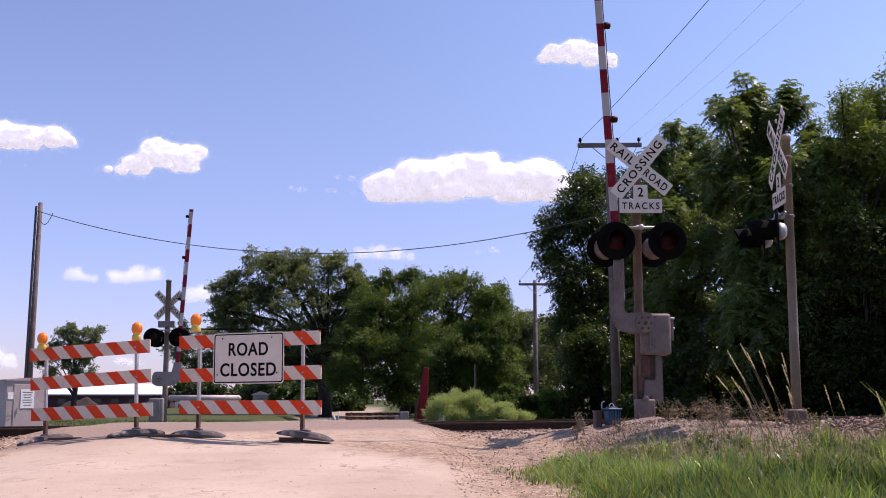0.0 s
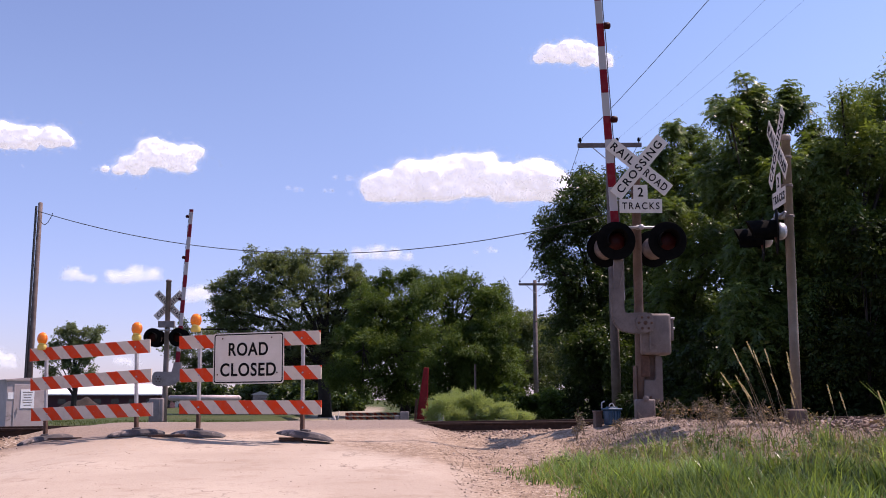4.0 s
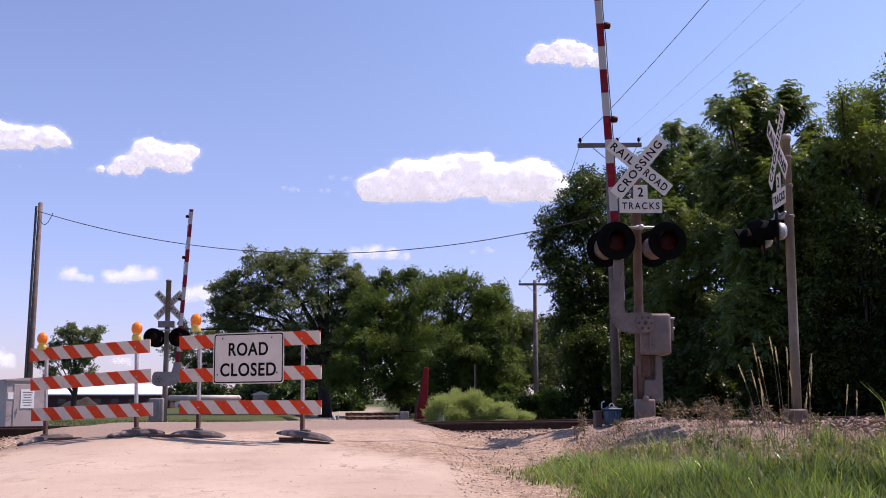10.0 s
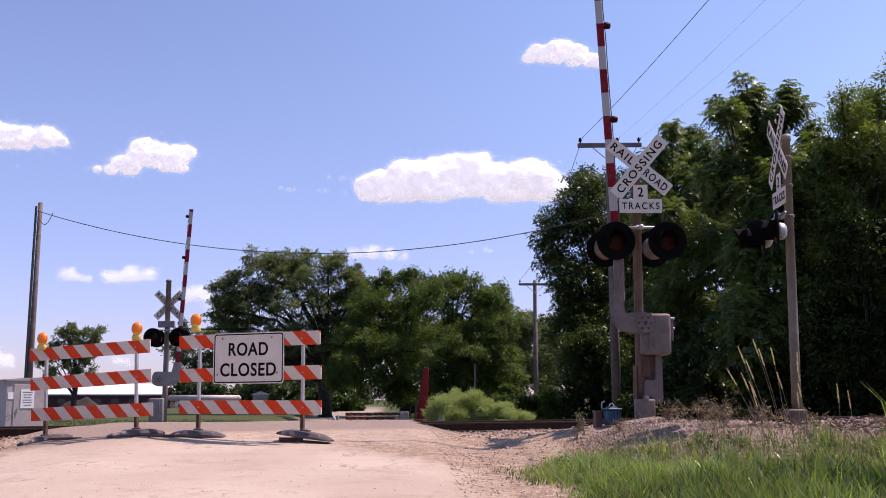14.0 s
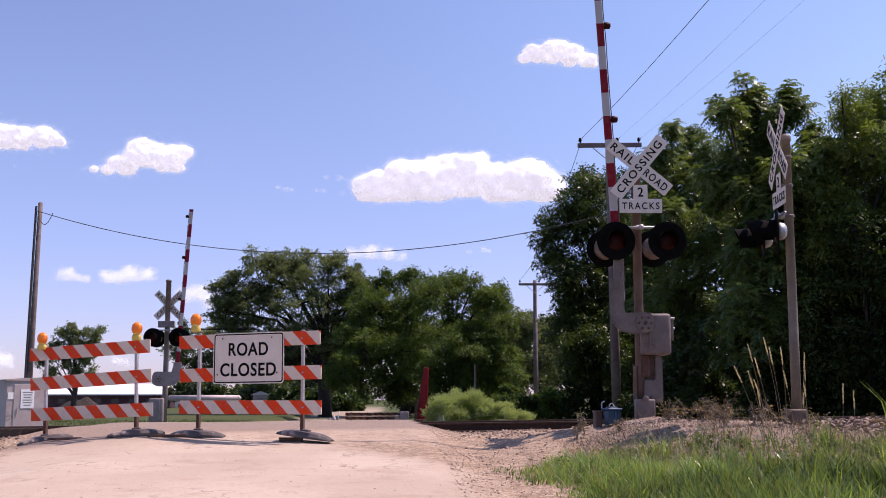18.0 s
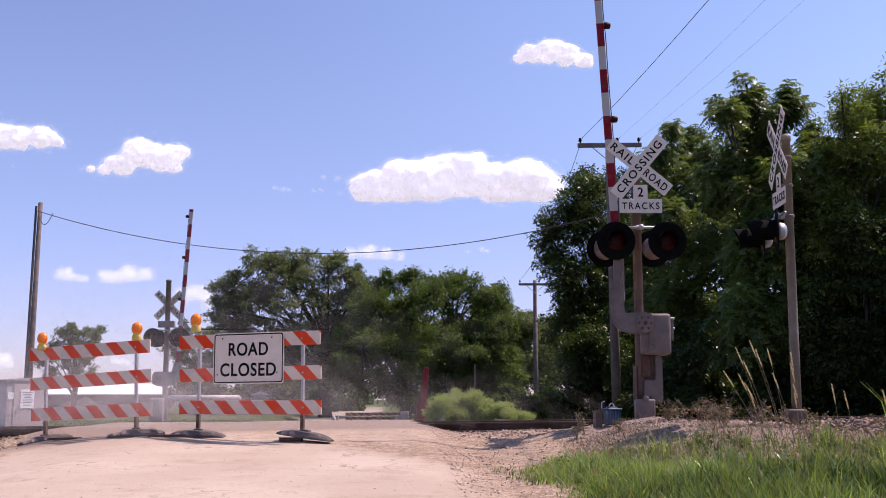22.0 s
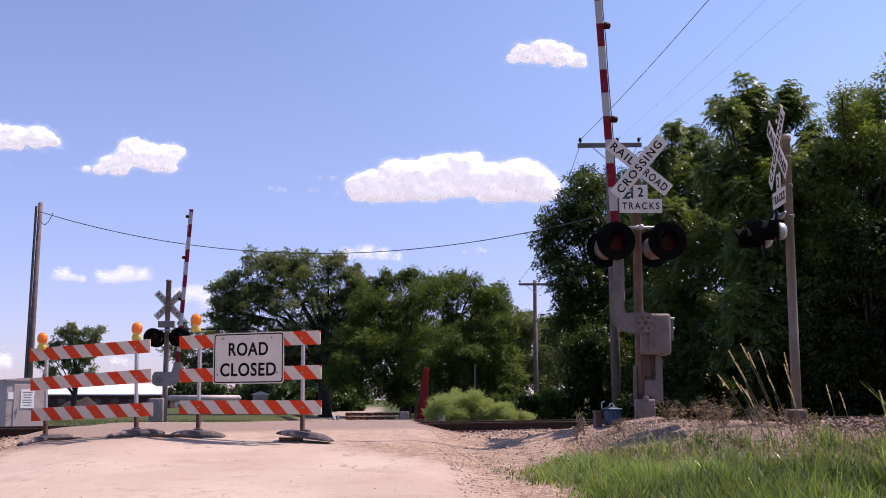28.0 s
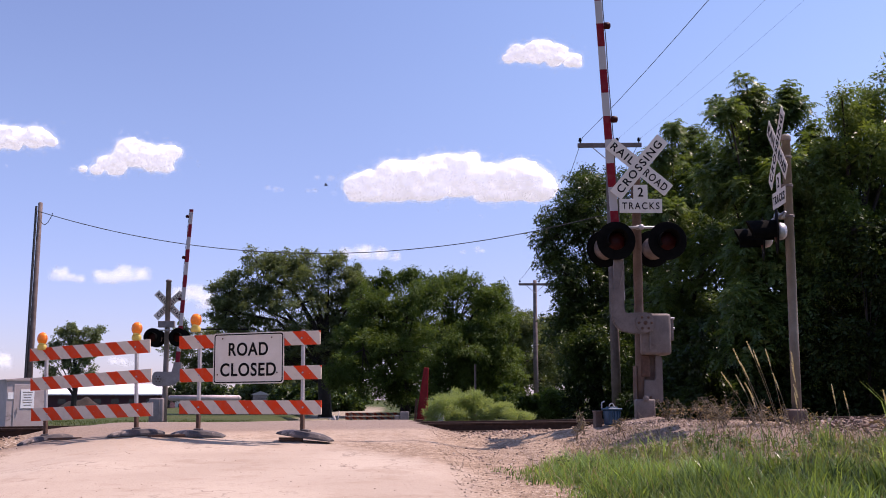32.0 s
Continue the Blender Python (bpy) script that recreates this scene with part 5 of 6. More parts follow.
    v, f = blades(rng, x, y, h, 0.009 + 0.016 * rng.uniform(0, 1, len(x)) ** 2, 0.34)
    tagged(sheet("verge_grass", v, f, GRASS), "lush green uncut grass along the bank", "grass", kind="stuff")
    n = 11000
    sx, sy = rng.uniform(0.8, 2.9, n), rng.uniform(9.7, 13.2, n)
    rim = sx - 1.12 + 0.24 * (sy - 12) - 0.12 * np.sin(sy * 5)
    keep = (rim > rng.uniform(0, 0.25, n)) & (sy < 11.6 + 1.5 * ss(2.6, 1.3, sx))
    sx, sy, rim = sx[keep], sy[keep], rim[keep]
    v, f = blades(rng, sx, sy, (0.06 + 0.16 * ss(0.0, 0.8, rim)) * rng.uniform(0.5, 1.4, len(sx)), 0.008 + 0.012 * rng.uniform(0, 1, len(sx)) ** 2, 0.35)
    tagged(sheet("verge_edge_grass", v, f, GRASS), "thick green grass at the verge's road edge", "grass", kind="stuff")
    n = 260
    cx, cy = rng.uniform(1.4, 6.0, n), rng.uniform(11.4, 13.3, n)
    cs = np.stack([cx, cy, height(cx, cy) + rng.uniform(0.03, 0.1, n)], 1)
    v, f = leaf_cloud(rng, cs, rng.uniform(0.03, 0.08, n), 3600, 0.06, 0.1, 0.5)
    tagged(sheet("broadleaf_weeds", v, f, LEAF_OAK), "low dark broad-leaved weeds among the grass", "weeds", kind="stuff")
    n = 6500
    mx, my = rng.uniform(1.9, 8.4, n), rng.uniform(11.2, 13.3, n)
    drift = np.sin(mx * 2.7 + 1.5 * np.sin(my * 2.9)) * np.cos(my * 3.1 + mx * 0.8)
    keep = rng.uniform(size=n) < (0.35 + 0.6 * drift) * (0.4 + 0.6 * ss(14.1, 12.6, my))
    mx, my = mx[keep], my[keep]
    v, f = blades(rng, mx, my, 0.08 + 0.3 * rng.uniform(0, 1, len(mx)) ** 1.8, 0.009 + 0.012 * rng.uniform(0, 1, len(mx)) ** 2, 0.5)
    tagged(sheet("mixed_weeds", v, f, OLIVE), "dull olive weeds and seeding grass over the bank", "weeds", kind="stuff")
    # withered growth between the green and the stones, in drifts
    n = 15000
    x, y = rng.uniform(1.6, 10.0, n), rng.normal(13.5, 1.0, n)
    drift = np.sin(x * 3.1 + np.sin(y * 2.3) * 2) * np.cos(y * 2.7 - x)
    keep = (y > 11.3) & (y < 15.9) & (np.abs(x - 3.1) > 0.2) & ((x < 4.7) | (y < 13.9)) & (rng.uniform(size=n) < 0.35 + 0.65 * drift)
    x, y = x[keep], y[keep]
    h, w = 0.05 + 0.2 * rng.uniform(0, 1, len(x)) ** 1.6, 0.0055 * rng.uniform(0.6, 1.5, len(x))
    brown = rng.uniform(size=len(x)) < 0.55
    v, f = blades(rng, x[~brown], y[~brown], h[~brown], w[~brown], 0.7)
    tagged(sheet("dry_grass", v, f, DRYGRASS), "thin dry straw-coloured grass on the gravel bank", "dry grass", kind="stuff")
    v, f = blades(rng, x[brown], y[brown], h[brown], w[brown], 0.7)
    tagged(sheet("withered_weeds", v, f, WEED), "brown withered weeds on the gravel bank", "dry weeds", kind="stuff")
    # fallen straw, lying among the stones
    for name, paint, label, n in (("straw_litter", DRYGRASS, "fallen straw littering the gravel bank", 9000), ("dead_stems", WEED, "broken brown stems lying on the gravel bank", 4500)):
        x, y = rng.uniform(1.7, 8.0, n), 11.6 + 4.4 * rng.uniform(0, 1, n)
        keep = rng.uniform(size=n) < 0.6 + 0.5 * np.sin(2.2 * x + np.sin(3 * y)) * np.cos(2.6 * y)
        x, y = x[keep], y[keep]
        v, f = blades(rng, x, y, rng.uniform(0.02, 0.055, len(x)), 0.006 * rng.uniform(0.6, 1.7, len(x)), 1.9)
        tagged(sheet(name, v, f, paint), label, "dry grass", kind="stuff")
    # far turf edge beyond the rails
    n = 15000
    x, y = rng.uniform(-22, 8, n), rng.uniform(27, 52, n)
    keep = (road_share(x, y) < 0.1) & (track_offset(x, y) > 5.5)
    x, y = x[keep], y[keep]
    v, f = blades(rng, x, y, rng.uniform(0.04, 0.13, len(x)), 0.022 * rng.uniform(0.6, 1.5, len(x)))
    tagged(sheet("field_grass", v, f, FIELD_GRASS), "short green grass in the field beyond the rails", "grass", kind="stuff")


verge()


def stones():
    rng = np.random.default_rng(53)
    base = bmesh.new()
    bmesh.ops.create_icosphere(base, subdivisions=1, radius=1.0)
    bv = np.array([v.co[:] for v in base.verts])
    bf = np.array([[v.index for v in f.verts] for f in base.faces])
    base.free()

    pv = np.array([(1, 0, 0), (0, 1, 0), (-1, 0, 0), (0, -1, 0), (0, 0, 1), (0, 0, -1)], float)
    pf = np.array([(i, (i + 1) % 4, 4) for i in range(4)] + [((i + 1) % 4, i, 5) for i in range(4)])

    def heap(name, x, y, r, label, lift=0.0, rock=STONES, flat=0.65, bv=bv, bf=bf):
        n = len(x)
        shape = bv[None] * rng.uniform(0.62, 1.2, (n, len(bv), 1)) * rng.uniform(0.5, 1.25, (n, 1, 3)) * r[:, None, None]
        a = rng.uniform(0, 6.28, n)
        c, s = np.cos(a)[:, None], np.sin(a)[:, None]
        px, py = shape[..., 0] * c - shape[..., 1] * s, shape[..., 0] * s + shape[..., 1] * c
        z = height(x, y) + r * 0.12 + lift
        tip = rng.normal(0, 0.35, (n, 2))
        v = np.stack([px + x[:, None], py + y[:, None], shape[..., 2] * flat + (px * tip[:, :1] + py * tip[:, 1:]) + z[:, None]], -1).reshape(-1, 3)
        f = (bf[None] + (np.arange(n) * len(bv))[:, None, None]).reshape(-1, 3)
        tagged(sheet(name, v, f, rock), label, "stones", kind="stuff")

    # ballast along the rails and over the bank
    n = 17000
    x, d = rng.uniform(-14, 15, n), rng.uniform(-7.6, 3.4, n)
    y = 20.2 + SKEW * x + d * math.sqrt(1 + SKEW * SKEW)
    keep = (road_share(x, y) < 0.25) & (y > 11.9) & ((x > -7) | (d > -2)) & ((d > -3.2) | (rng.uniform(size=n) < 0.55))
    keep &= ~((np.abs(d) < 0.06) | (np.abs(d - 1.51) < 0.06))
    heap("ballast", x[keep], y[keep], np.where(d[keep] > -2.4, rng.uniform(0.014, 0.042, keep.sum()), rng.uniform(0.008, 0.034, keep.sum())), "grey and reddish broken ballast stone beside the rails")
    n = 11000
    x, y = rng.uniform(1.9, 8.0, n), 16.6 - 3.6 * rng.uniform(0, 1, n) ** 1.4
    keep = (y > 13.0 + 0.5 * np.sin(2.3 * x)) & (rng.uniform(size=n) < 0.55 + 0.5 * np.sin(3.1 * x + 2 * np.sin(2.2 * y)))
    heap("bank_stones", x[keep], y[keep], 0.009 + 0.026 * rng.uniform(0, 1, keep.sum()) ** 2, "pinkish-grey broken stone strewn over the bank", 0.0, BANKSTONE, 0.42)
    n = 1900
    x, y = rng.uniform(3.0, 7.5, n), rng.normal(14.5, 0.55, n)
    pile = ss(4.7, 5.4, x) * np.exp(-((y - 14.4) / 0.5) ** 2)
    keep = rng.uniform(size=n) < 0.3 + 0.7 * pile
    x, y, pile = x[keep], y[keep], pile[keep]
    heap("broken_rock", x, y, 0.012 + 0.026 * rng.uniform(0, 1, len(x)) ** 1.6, "coarse reddish-grey broken rock tipped on the bank", 0.1 * pile * rng.uniform(0, 1, len(x)), STONES, 0.45)
    # the largest lumps of the tipped heap, one by one
    lumps = []
    for k in range(6):
        shape = bv * rng.uniform(0.55, 1.25, (len(bv), 1)) * np.array([1.3, 0.8, 0.42])
        me = bpy.data.meshes.new("rock")
        me.from_pydata(shape.tolist(), [], bf.tolist())
        me.materials.append(ROCK)
        lumps.append(me)
    heap_thing = thing("rubble_heap", pose(5.5, 14.45, 0), "low heap of coarse reddish-grey rock on the bank", "rubble")
    for k in range(310):
        x, y = float(rng.normal(5.55, 0.5)), float(rng.normal(14.4, 0.34))
        if not 4.85 < x < 7.0:
            continue
        r = float(0.022 + 0.033 * rng.uniform() ** 2)
        o = new("rock", lumps[k % 6])
        o.parent = heap_thing
        o.matrix_basis = pose(x - 5.5, y - 14.45, zg(x, y) + 0.3 * r + 0.13 * float(rng.uniform()) * math.exp(-((y - 14.45) / 0.3) ** 2 - ((x - 5.5) / 0.6) ** 2), float(rng.uniform(-40, 40)), float(rng.uniform(-40, 40)), float(rng.uniform(0, 360))) @ Matrix.Scale(r, 4)
    # loose gravel of shoulder and road
    n = 34000
    x, y = rng.uniform(-7, 5, n), rng.uniform(9, 20, n)
    rs = road_share(x, y)
    keep = (rng.uniform(size=n) < np.where(rs > 0.8, 0.045, 0.85)) & (x > -6.5)
    heap("loose_gravel", x[keep], y[keep], 0.004 + np.where(rs[keep] > 0.8, 0.009, 0.017) * rng.uniform(0, 1, keep.sum()) ** 2.6, "loose tan gravel scattered over the road shoulder", 0.0, PEBBLES, 0.8, pv, pf)


stones()


def seed_stalk(x, y, h, lean, head, curve=-0.07):
    """A tall dry stalk with a slim bristly head; returns the thing, to be swayed."""
    t = thing("grass_stalk", pose(x, y, zg(x, y), 0, lean, 0), "tall dry grass stalk with a pale seed head", "grass stalk", "tall grass stalks")
    bm = bmesh.new()
    pts = [Vector((curve * (i / 6) ** 2 * h, 0, h * i / 6)) for i in range(7)]
    limb(bm, pts, 0.004, 0.0022, 5)
    part("stem", bm, DRYGRASS, t)
    rng = np.random.default_rng(int(abs(x) * 1000 + h * 77))
    n = 150
    k = rng.uniform(0, 1, n)
    along = h - head + k * head
    q = along / h
    rad = 0.0042 * np.sin(np.pi * np.clip(k * 0.9 + 0.08, 0, 1)) + 0.002
    a = rng.uniform(0, 6.28, n)
    p = np.stack([curve * q ** 2 * h + rad * np.cos(a), rad * np.sin(a), along], 1)
    o = np.stack([np.cos(a) * 0.006 + curve * 0.02, np.sin(a) * 0.006, np.full(n, 0.02)], 1)
    s = np.stack([-np.sin(a), np.cos(a), np.zeros(n)], 1) * 0.003
    v = np.stack([p - s, p + s, p + o], 1).reshape(-1, 3)
    sheet("seed_head", v, np.arange(n * 3).reshape(-1, 3), SEED, t)
    return t


STALKS = []
rng = np.random.default_rng(61)
for x, h, lean in ((4.02, 0.95, -24), (4.1, 0.82, -16), (4.15, 1.0, -13), (4.18, 1.12, -12), (4.24, 1.15, -8), (4.3, 1.22, -10), (4.34, 1.1, -2), (4.38, 0.86, -9), (4.46, 0.98, 2), (4.5, 0.75, -4), (4.55, 1.02, 8), (4.2, 0.7, -20), (4.9, 0.74, 4), (5.14, 0.62, 0), (5.5, 0.68, 1), (4.08, 0.6, -8), (4.44, 0.6, 6)):
    STALKS.append((seed_stalk(x - 0.16, 13.3 + rng.uniform(-0.3, 0.3), h, 0.8 * lean - 2, rng.uniform(0.16, 0.24)), 0.8 * lean - 2))


def weed(x, y, h, seed):
    """A brown dock weed: forked stems crowded with small seeds and a few leaves."""
    rng = np.random.default_rng(seed)
    t = thing("dock_weed", pose(x, y, zg(x, y)), "brown withered weed with clustered seeds", "weed", "weeds on the bank")
    bm = bmesh.new()
    cs, rs = [], []
    for _ in range(3):
        w = Vector((rng.normal() * 0.45, rng.normal() * 0.3, 1)) * h * rng.uniform(0.6, 1)
        limb(bm, [Vector((0, 0, 0)), w * 0.5 + Vector((0, 0, 0.02)), w], 0.006, 0.003, 5)
        for k in np.linspace(0.45, 1.0, 7):
            cs.append(w * k)
            rs.append(0.04 * (1.25 - k * 0.6) * rng.uniform(0.4, 1.3))
    part("stem", bm, WEED, t)
    v, f = leaf_cloud(rng, np.array([c[:] for c in cs]), np.array(rs), 130, 0.042, 0.0, 0.3)
    tagged(sheet("seeding_spray", v, f, WEED, t), kind="stuff")
    v, f = leaf_cloud(rng, np.array([c[:] for c in cs]) * 0.7, np.array(rs) * 1.6, 34, 0.065, 0.3, 0.35)
    tagged(sheet("withered_leaves", v, f, DRYGRASS if seed % 3 else WEED, t), kind="stuff")
    return t


WEEDS = []
for i in range(12):
    WEEDS.append(weed(3.3 + 0.1 * i + rng.uniform(-0.15, 0.15), 15.9 + rng.uniform(-0.9, 0.7), rng.uniform(0.16, 0.5), 70 + i))
for x, y, h in ((2.1, 16.2, 0.42), (1.95, 16.0, 0.3), (6.0, 13.6, 0.4), (6.3, 13.8, 0.45), (2.5, 15.6, 0.25), (5.6, 13.9, 0.3), (4.05, 14.3, 0.34), (4.35, 14.1, 0.42), (3.75, 14.6, 0.36), (4.7, 13.9, 0.3)):
    WEEDS.append(weed(x, y, h, int(x * 100)))


# ---- things by the crossing ----
def bin_blue():
    x, y = 2.62, 17.0
    t = thing("blue_container", pose(x, y, zg(x, y), 0, 0, 25) @ Matrix.Scale(0.88, 4), "small blue plastic container with lid and handle", "container")
    bm = bmesh.new()
    box(bm, (0, 0, 0.13), (0.26, 0.2, 0.26), 0.03)
    for v in bm.verts:
        v.co.x *= 0.88 + 0.4 * v.co.z
        v.co.y *= 0.88 + 0.4 * v.co.z
    tub = part("tub", bm, BLUE, t, "", True)
    for k in range(5):
        bm = bmesh.new()
        rod(bm, (-0.1 + 0.05 * k, -0.092, 0.03), (-0.108 + 0.054 * k, -0.107, 0.25), 0.008, None, 6)
        part("rib", bm, BLUE, tub)
    bm = bmesh.new()
    box(bm, (0, 0, 0.275), (0.3, 0.24, 0.04), 0.016)
    box(bm, (0, 0, 0.3), (0.17, 0.14, 0.035), 0.016)
    part("lid", bm, BLUE, t, "", True)
    bm = bmesh.new()
    for i in range(8):
        a, b = math.pi * i / 8, math.pi * (i + 1) / 8
        rod(bm, (0.05 * math.cos(a), 0, 0.315 + 0.06 * math.sin(a)), (0.05 * math.cos(b), 0, 0.315 + 0.06 * math.sin(b)), 0.01, None, 8)
    part("handle", bm, GALV, t, "pale bail handle", True)


bin_blue()


def meter_box(x, y):
    t = thing("meter_box", pose(x, y, zg(x, y), 0, 0, 12), "small dark grey metal box beside the blue container", "box")
    bm = bmesh.new()
    box(bm, (0, 0, 0.12), (0.11, 0.14, 0.26), 0.012)
    part("body", bm, MAST_RUSTY, t)
    bm = bmesh.new()
    box(bm, (0, 0, 0.262), (0.13, 0.16, 0.025), 0.006)
    part("lid", bm, MAST_RUSTY, t)
    bm = bmesh.new()
    tube(bm, [(0.05, -0.06, 0.26), (0.05, -0.06, 0.4), (0.1, -0.06, 0.42)], 0.012, None, 8)
    part("pipe", bm, GALV, t, "bright bent pipe end", True)


meter_box(2.42, 17.15)


def signal_cabinet():
    x, y = -14.3, 36.95
    z = zg(x, y)
    t = thing("signal_cabinet", pose(x, y, z, 0, 0, 38), "grey metal signal cabinet with a posted notice", "cabinet")
    bm = bmesh.new()
    box(bm, (0, 0, 0.8), (1.3, 1.4, 1.6), 0.015)
    part("body", bm, CABINET, t)
    bm = bmesh.new()
    slab(bm, [(-0.7, 1.6), (0.7, 1.6), (0.7, 1.64), (0, 1.7), (-0.7, 1.64)], 1.5, Matrix.Translation((0, -0.75, 0)))
    part("roof", bm, CABINET, t, "low pitched metal roof")
    bm = bmesh.new()
    box(bm, (0.08, -0.71, 0.78), (1.0, 0.03, 1.4), 0.01)
    d = part("door", bm, CABINET, t)
    bm = bmesh.new()
    rod(bm, (-0.3, -0.75, 0.5), (-0.3, -0.75, 0.7), 0.015, None, 8)
    part("handle", bm, GALV, d)
    bm = bmesh.new()
    box(bm, (0.02, -0.735, 1.0), (0.44, 0.012, 0.62), 0.002)
    n = part("notice", bm, PAPER, t, "white paper notice with unreadable lines")
    for k in range(6):
        bm = bmesh.new()
        box(bm, (0.02, -0.744, 1.22 - 0.085 * k), (0.32 - 0.04 * (k % 3), 0.003, 0.022))
        part("printed_line", bm, CASE, n)
    bm = bmesh.new()
    box(bm, (-0.48, -0.71, 1.1), (0.26, 0.012, 0.22), 0.002)
    part("small_notice", bm, PAPER, t, "small pale label")
    bm = bmesh.new()
    box(bm, (0, 0, -0.05), (1.6, 1.4, 0.2), 0.02)
    part("plinth", bm, CONCRETE, t)


signal_cabinet()


def far_barricade(x, y, turn):
    t = thing("far_barricade", pose(x, y, zg(x, y), 0, 0, turn), "distant orange and white barricade across the far road", "barricade", "far barricades")
    for z in (0.14, 0.38):
        bm = bmesh.new()
        box(bm, (0, 0, 0), (1.75, 0.03, 0.2), 0.004)
        part("board", bm, FARBOARD, t).location.z = z
    for px in (-0.5, 0.5):
        bm = bmesh.new()
        box(bm, (px, 0.04, 0.26), (0.05, 0.05, 0.52), 0.004)
        part("post", bm, GALV, t)
        bm = bmesh.new()
        box(bm, (px, 0.04, 0.03), (0.12, 0.8, 0.08), 0.01)
        part("foot", bm, RUBBER, t)


far_barricade(-5.3, 69.3, 4)
far_barricade(-3.55, 69.5, -3)


def red_boom():
    x, y = -0.85, 45
    z = zg(x, y)
    t = thing("red_boom", pose(x, y, z, 0, 4, 0), "red tapered steel boom standing upright beside the far road", "boom")
    bm = bmesh.new()
    slab(bm, [(-0.26, 0.1), (0.16, 0.1), (0.17, 0.9), (0.12, 1.7), (0.1, 2.3), (-0.1, 2.3), (-0.16, 1.5), (-0.22, 0.8)], 0.2)
    bmesh.ops.bevel(bm, geom=bm.edges[:], offset=0.02, segments=1, affect="EDGES")
    part("boom_arm", bm, REDPAINT, t)
    bm = bmesh.new()
    box(bm, (-0.3, -0.06, 0.55), (0.1, 0.1, 0.9), 0.01)
    part("side_strut", bm, RUST, t)
    bm = bmesh.new()
    box(bm, (0, 0.1, 0.05), (0.7, 0.6, 0.25), 0.02)
    part("base_frame", bm, RUST, t)
    for dx, h, w in ((-0.72, 0.5, 0.36), (-1.02, 0.36, 0.2)):
        bm = bmesh.new()
        box(bm, (0, 0, h / 2), (w, 0.4, h), 0.03)
        o = part("concrete_block", bm, CASE_PALE, None)
        o.location = (x + dx, y - 0.2, z)
        tagged(o, "weathered grey concrete block beside the red boom", "block", "blocks by the far road")
    bm = bmesh.new()
    box(bm, (0, 0, 0.42), (0.5, 0.3, 0.84), 0.02)
    o = part("white_box", bm, WHITE, None)
    o.location = (x + 0.62, y + 0.5, z)
    tagged(o, "pale utility box half hidden by a shrub", "utility box")
    bm = bmesh.new()
    rod(bm, (0, 0, 0), (0, 0, 2.4), 0.05, 0.045, 10)
    o = part("wooden_post", bm, WOOD)
    o.location = (1.3, 44.0, zg(1.3, 44.0))
    tagged(o, "thin grey post behind the shrub", "post")


red_boom()


def stump():
    x, y = -4.75, 48.0
    t = thing("bleached_stump", pose(x, y, zg(x, y)), "bleached forked stump beside the far road", "stump")
    bm = bmesh.new()
    tube(bm, [(0, 0, -0.05), (0.03, 0, 0.2), (-0.05, 0.02, 0.42)], 0.1, 0.05, 8)
    part("trunk", bm, CONCRETE, t, "", True)
    for pts in (((0.02, 0, 0.15), (0.16, 0, 0.3), (0.2, 0.05, 0.62)), ((0, 0, 0.2), (-0.2, 0.02, 0.3), (-0.32, 0, 0.22))):
        bm = bmesh.new()
        tube(bm, pts, 0.045, 0.015, 6)
        part("branch", bm, CONCRETE, t, "", True)


stump()


# ---- far buildings ----
def barn():
    z = zg(-37, 130)
    t = thing("barn", pose(-39.9, 130, z, 0, 0, 3), "long low barn with white metal roof and dark red walls", "barn")
    L, D, h, rr = 14.2, 9.0, 1.55, 2.75
    bm = bmesh.new()
    box(bm, (0, 0, h / 2), (L, D, h), 0.02)
    part("wall", bm, BARNRED, t)
    bm = bmesh.new()
    slab(bm, [(-D / 2 - 0.4, h - 0.05), (0, rr), (D / 2 + 0.4, h - 0.05), (D / 2 + 0.4, h + 0.08), (0, rr + 0.13), (-D / 2 - 0.4, h + 0.08)], L + 0.6, pose(-L / 2 - 0.3, 0, 0, 0, 0, -90) @ Matrix.Diagonal((-1, 1, 1, 1)))
    part("roof", bm, ROOFWHITE, t, "white ribbed metal roof")
    for k in range(-3, 4):
        bm = bmesh.new()
        box(bm, (k * 2.0, -D / 2 - 0.03, 0.8), (0.9, 0.08, 0.6), 0.01)
        part("window", bm, GLASS_DARK, t)


def house():
    z = zg(-35.9, 145)
    t = thing("house", pose(-35.9, 145, z), "small white gabled house far behind the barn", "house")
    bm = bmesh.new()
    slab(bm, [(-1.5, 0), (1.5, 0), (1.5, 1.9), (0, 3.1), (-1.5, 1.9)], 5)
    part("wall", bm, WHITE, t)
    for s in (-1, 1):
        bm = bmesh.new()
        slab(bm, [(0, 3.1), (s * 1.75, 1.7), (s * 1.75, 1.82), (0, 3.24)], 5.4, Matrix.Translation((0, -0.2, 0)))
        part("roof", bm, ROOFWHITE, t)
    for x in (-0.55, 0.65):
        bm = bmesh.new()
        box(bm, (x, -0.03, 1.55), (0.55, 0.08, 0.9), 0.02)
        part("window", bm, GLASS_DARK, t)
    t2 = thing("white_tank", pose(-24.0, 110, zg(-24.0, 110)), "long pale horizontal tank on low cradles", "tank")
    bm = bmesh.new()
    rod(bm, (-3.4, 0, 1.15), (3.4, 0, 1.15), 0.3, None, 20)
    for s in (-1, 1):
        ball(bm, (s * 3.4, 0, 1.15), 0.298, 2, (1, 1, 1))
    part("tank_shell", bm, CABINET, t2, "", True)
    for s in (-2.2, 0.0, 2.2):
        bm = bmesh.new()
        box(bm, (s, 0, 0.43), (0.25, 0.5, 0.86), 0.02)
        part("cradle", bm, CONCRETE, t2)


